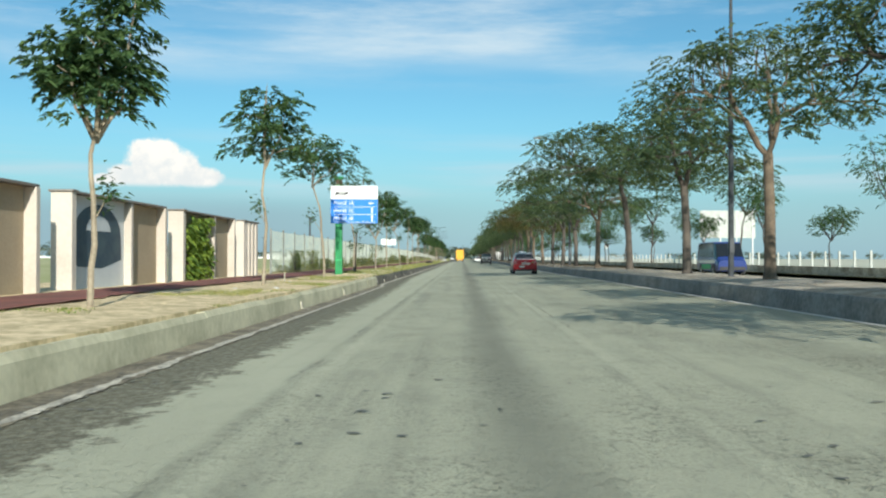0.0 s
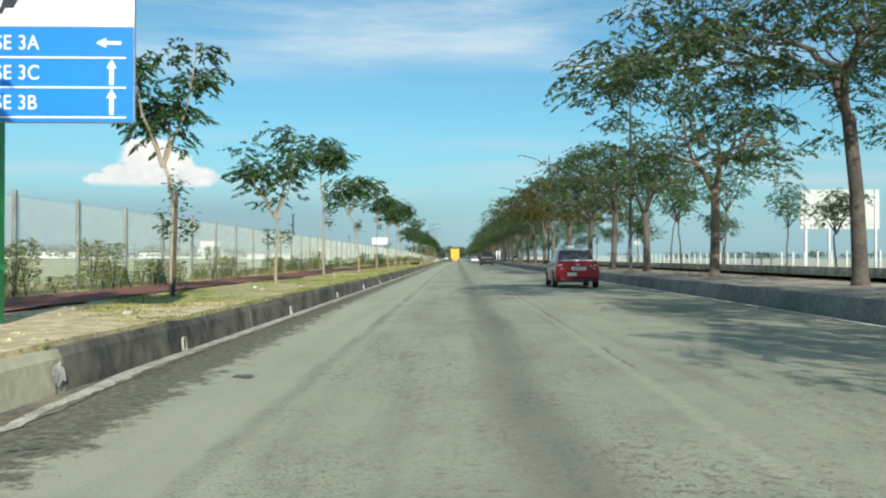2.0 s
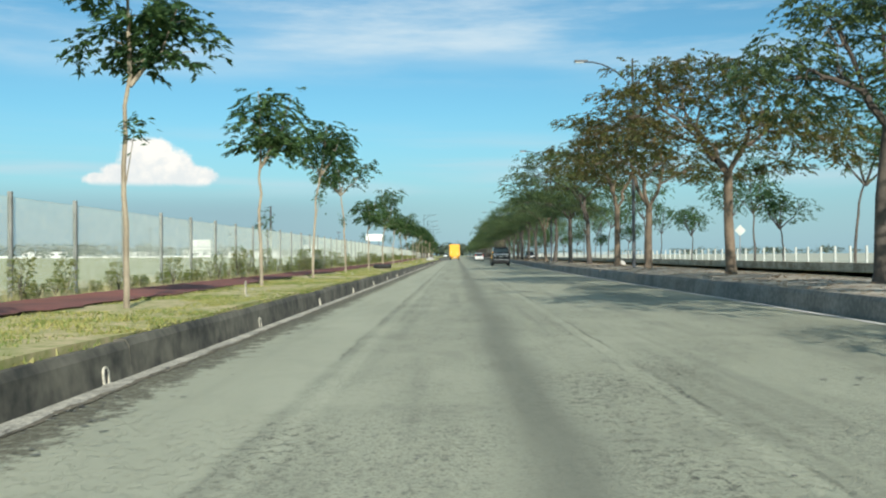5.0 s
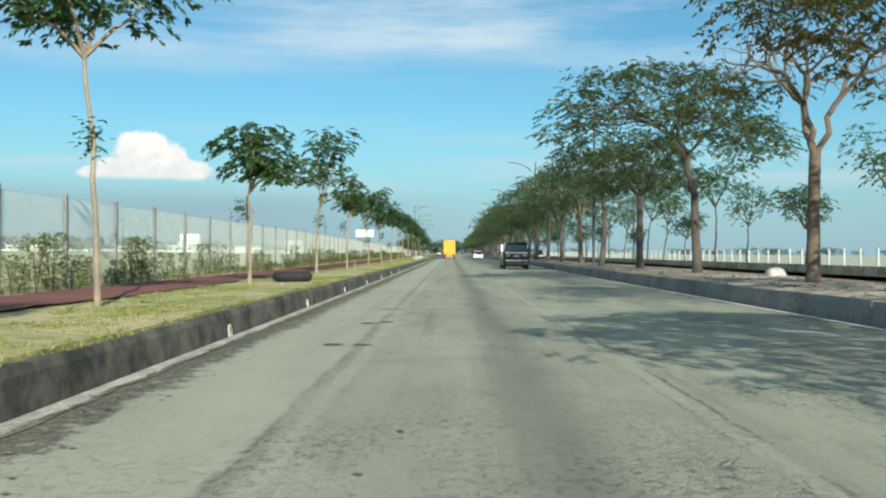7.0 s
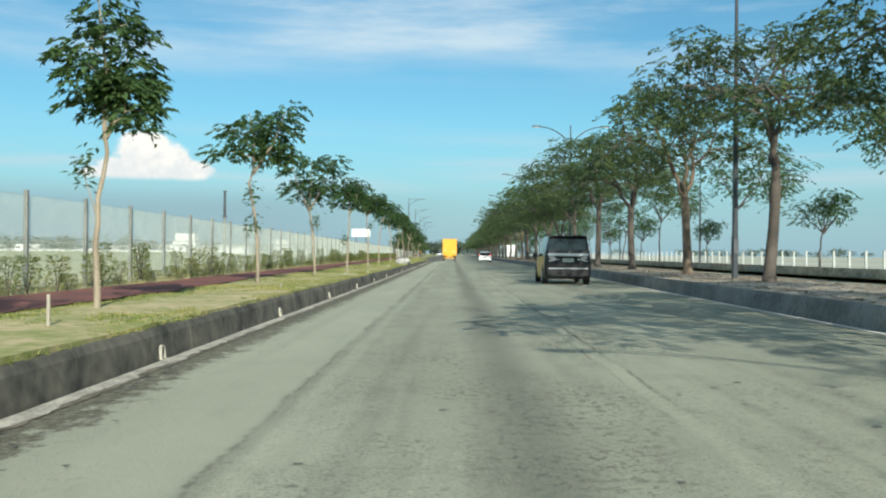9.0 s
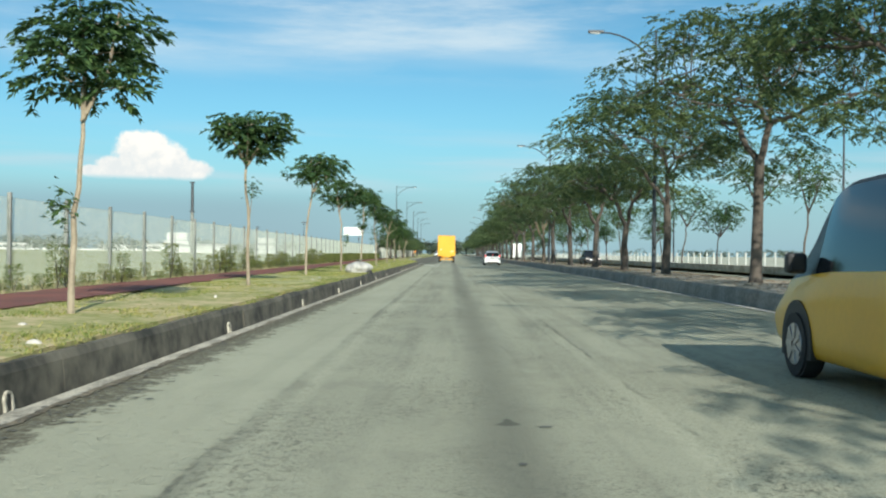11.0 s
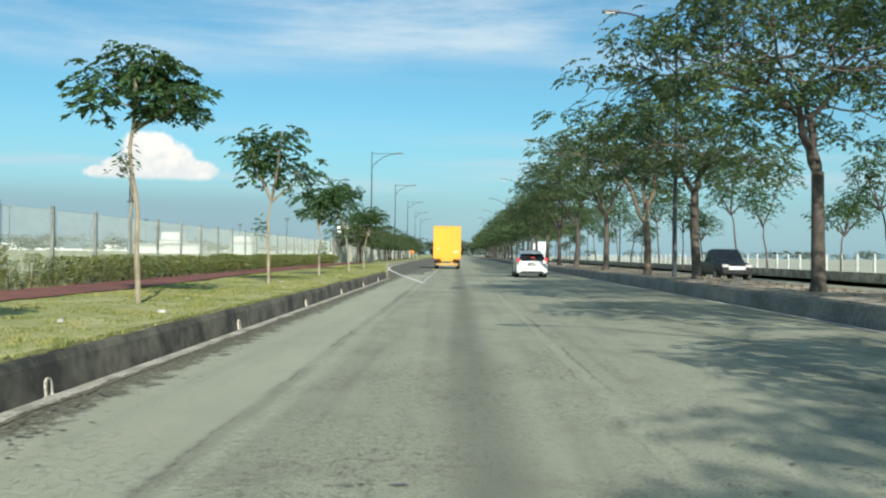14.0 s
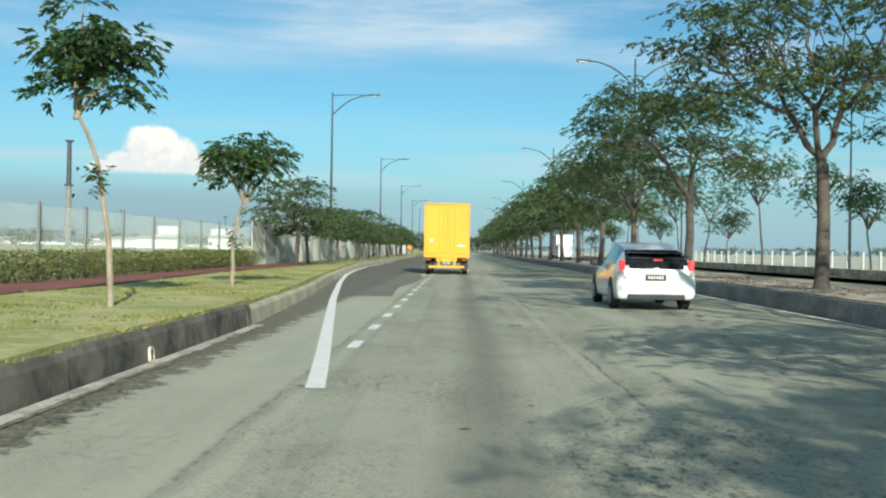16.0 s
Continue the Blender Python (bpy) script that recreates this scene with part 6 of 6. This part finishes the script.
# far buildings, woods and billboard
def far_building(x, y, w, d, hgt, upper, windows=4):
    b = empty("far_building", (x, y, 0), 0, "distant white low building", "building", "far buildings")
    part("wall", boxes((0, 0, hgt / 2, w, d, hgt)), WHITE, b)
    part("roof", boxes((0, 0, hgt + .5, w * 1.04, d * 1.05, 1.0)), ALU, b)
    if upper:
        part("upper_storey", boxes((0, 0, hgt * 1.45, w * .85, d * .8, hgt * .7)), WHITE, b)
    for k in range(windows):
        part("window", boxes((-w * .4 + w * .2 * k + (w * .07 if k % 2 else 0), -d / 2 - .1, hgt * .55, w * .1, .2, hgt * .3)), GLASS_SIDE, b)
    return b


far_building(-390, 1530, 34, 20, 15, True)
far_building(-470, 1500, 40, 20, 8, False)
far_building(-620, 1500, 60, 20, 9, False)
far_building(-240, 960, 26, 14, 6, False)
far_building(-96, 560, 13, 8, 3.2, False, 0)
far_building(-72, 545, 7, 8, 3.6, True, 1)
far_building(-120, 600, 10, 8, 3.0, False, 0)
aw = bmesh.new()
for k in range(42):
    box(aw, -930 + 21 * k, 1180, 1.5 + .25 * math.sin(k * 2.1), 20.6, .4, 2.4 + .5 * math.sin(k * 2.1))
tagged(link("airfield_wall", aw, WHITE), "long low white wall across the far field", "wall", kind="structure")
bb = empty("billboard", (-54, 700, 0), 0, "distant white billboard on two legs", "billboard")
part("panel", boxes((0, 0, 13, 11, .4, 4.5)), SIGN_WHITE, bb)
for s in (-1, 1):
    part("leg", boxes((s * 3, .3, 5.5, .5, .5, 11)), STEEL, bb)

wr = random.Random(77)
WV, WF = [], []


def wood_clump(x, y, r, hgt, n):
    for q in range(n):
        a, s = wr.uniform(0, 6.283), math.sqrt(wr.random())
        p = Vector((x + math.cos(a) * s * r, y + math.sin(a) * s * r * .6, hgt * (.12 + .88 * wr.random() ** .7 * (1 - .35 * s))))
        leaf(WV, WF, p, Vector((math.cos(a), math.sin(a), wr.uniform(-.4, .6))), r * wr.uniform(.3, .6), r * wr.uniform(.15, .3), wr)


for k in range(170):
    wx = wr.uniform(-1250, -180)
    wood_clump(wx, 1650 + wr.uniform(-80, 150), wr.uniform(8, 15), wr.uniform(12, 22) * (1.5 if wx < -480 else 1.0), 50)
for k in range(60):
    wood_clump(wr.uniform(-420, -120), 900 + wr.uniform(-60, 200), wr.uniform(4, 7), wr.uniform(6, 10), 40)
for k in range(60):
    wood_clump(wr.uniform(40, 1100), 1600 + wr.uniform(-80, 150), wr.uniform(7, 13), wr.uniform(9, 16), 46)
for k in range(34):
    wood_clump(wr.uniform(-40, 40), 860 + wr.uniform(-20, 80), wr.uniform(6, 10), wr.uniform(9, 15), 60)
woods = raw("far_woods", WV, WF, FARWOOD)
tagged(woods, "hazy line of distant trees", "woods", kind="stuff")

# ---- grass on the verge ----
gr = random.Random(21)
GV, GF = [], []
for k in range(120000):
    y = 12 + 285 * gr.random()
    x = gr.uniform(fence_x(y) + 2.5, left_edge(y) - .12)
    lush = 1.5 * noise.noise((x * .55, y * .3, 5)) + .45 * noise.noise((x * 2, y * 1.1, 9)) + (.28 if y > 45 else -.1) + (.23 if y > 198 else 0)
    if lush < gr.uniform(-.05, .35):
        continue
    z = VZ + .035 * (noise.noise((x * 1.3, y * 1.3, 0)) + .5 * noise.noise((x * 4, y * 4, 3))) - .01
    for q in range(3):
        a = gr.uniform(0, 6.283)
        hgt, w = gr.uniform(.012, .03) * (1 + .7 * max(0, lush)), gr.uniform(.008, .018)
        bx, by = x + gr.uniform(-.06, .06), y + gr.uniform(-.06, .06)
        i = len(GV)
        ca, sa = math.cos(a) * w, math.sin(a) * w
        GV.extend(((bx - ca, by - sa, z), (bx + ca, by + sa, z), (bx + gr.uniform(-.04, .04), by + gr.uniform(-.04, .04), z + hgt)))
        GF.append((i, i + 1, i + 2))
tagged(raw("verge_grass", GV, GF, GRASS), "short dry yellow-green grass on the verge", "grass", kind="stuff")
# leaf litter on the median
MV, MF = [], []
for k in range(9000):
    y = gr.uniform(60, 300)
    x = gr.uniform(right_edge(y) + .35, 11.8)
    a, s = gr.uniform(0, 6.283), gr.uniform(.03, .07)
    z = .39 + .1 * math.sin(max(0, min(1, (x - 7.2) / 5)) * math.pi) + .05 * (noise.noise((x * 1.3, y * 1.3, 0)) + .5 * noise.noise((x * 4, y * 4, 3))) + .012
    i = len(MV)
    ca, sa = math.cos(a) * s, math.sin(a) * s
    MV.extend(((x - ca, y - sa, z), (x + sa, y - ca, z + .02), (x + ca, y + sa, z + .005), (x - sa, y + ca, z + .02)))
    MF.append((i, i + 1, i + 2, i + 3))
tagged(raw("fallen_leaves", MV, MF, LITTER_LEAF), "brown fallen leaves strewn over the median", "fallen leaves", kind="stuff")

# grit and silt swept along the gutter, and chips broken out of the road
def flakes(name, mat, count, place, size, label):
    V, F = [], []
    for k in range(count):
        spot = place()
        if spot is None:
            continue
        x, y = spot
        c, i = gr.uniform(*size), len(V)
        stretch = gr.uniform(.6, 1.8)
        for q in range(6):
            a = q * 1.047 + gr.uniform(-.3, .3)
            V.append((x + math.cos(a) * c * stretch * gr.uniform(.6, 1.2), y + math.sin(a) * c * gr.uniform(.6, 1.2), .0125))
        F.append(tuple(range(i, i + 6)))
    return tagged(raw(name, V, F, mat), label, "grit", kind="stuff")


def gutter_spot():
    y, off = gr.uniform(2, 272), abs(gr.gauss(0, .32))
    if noise.noise((y * .35, off * 2, 8)) < gr.uniform(-.3, .3):
        return None
    return KX + .16 + off, y


def lane_spot():
    x, y = gr.uniform(-1.4, 5.5), gr.uniform(3, 275)
    return (x, y) if noise.noise((x * .7, y * .22, 15)) > gr.uniform(0, .45) else None


flakes("gutter_silt", TAR, 12000, gutter_spot, (.008, .03), "dark silt and leaf crumbs along the gutter")
flakes("gutter_grit", LIP, 2200, gutter_spot, (.006, .016), "pale grit along the gutter")
flakes("road_chips", TAR, 7000, lane_spot, (.01, .038), "dark chips and pits in the worn lane")

# clods and dry scraps on the bare sandy stretch
CV, CF = [], []
for k in range(3800):
    y, x = gr.uniform(14, 48), gr.uniform(-6.0, -3.66)
    if noise.noise((x * .9, y * .5, 2)) < gr.uniform(-.35, .25):
        continue
    z = VZ + .035 * (noise.noise((x * 1.3, y * 1.3, 0)) + .5 * noise.noise((x * 4, y * 4, 3))) - .008
    c, i = gr.uniform(.008, .028), len(CV)
    for q in range(5):
        a = q * 1.2566 + gr.uniform(-.3, .3)
        CV.append((x + math.cos(a) * c * gr.uniform(.7, 1.3), y + math.sin(a) * c * gr.uniform(.7, 1.3), z))
    CV.append((x + gr.uniform(-.3, .3) * c, y + gr.uniform(-.3, .3) * c, z + c * gr.uniform(.3, .8)))
    CF.extend((i + q, i + (q + 1) % 5, i + 5) for q in range(5))
tagged(raw("soil_clods", CV, CF, SAND), "dry crumbs and clods of sandy soil", "soil", kind="stuff")

# dry straw at the foot of the fence
SV, SF = [], []
for k in range(30000):
    y = gr.uniform(43, 300)
    x = fence_x(y) + gr.uniform(-2.4, .72)
    if noise.noise((x * .8, y * .4, 12)) < gr.uniform(-.4, .3):
        continue
    for q in range(3):
        hgt, w, i = gr.uniform(.06, .24), gr.uniform(.006, .014), len(SV)
        a = gr.uniform(0, 6.283)
        bx, by = x + gr.uniform(-.08, .08), y + gr.uniform(-.08, .08)
        ca, sa = math.cos(a) * w, math.sin(a) * w
        SV.extend(((bx - ca, by - sa, VZ - .02), (bx + ca, by + sa, VZ - .02), (bx + gr.uniform(-.1, .1), by + gr.uniform(-.1, .1), VZ + hgt)))
        SF.append((i, i + 1, i + 2))
tagged(raw("dry_straw", SV, SF, STRAW), "dry straw-coloured grass at the fence foot", "grass", kind="stuff")

# ragged fringe of grass that hangs over the kerb
HV, HF = [], []
for k in range(16000):
    y = gr.uniform(40, 272)
    if noise.noise((y * .7, 3.1, 0)) + .5 * noise.noise((y * 2.9, 1.7, 0)) < gr.uniform(-.25, .35):
        continue
    x = KX - .2 + gr.uniform(-.06, .09)
    hgt, w, i, a = gr.uniform(.02, .06), gr.uniform(.006, .013), len(HV), gr.uniform(0, 6.283)
    ca, sa = math.cos(a) * w, math.sin(a) * w
    HV.extend(((x - ca, y - sa, KTOP - .015), (x + ca, y + sa, KTOP - .015), (x + gr.uniform(-.03, .07), y + gr.uniform(-.05, .05), KTOP + hgt)))
    HF.append((i, i + 1, i + 2))
tagged(raw("kerb_fringe_grass", HV, HF, GRASS), "ragged dry grass creeping over the kerb", "grass", kind="stuff")
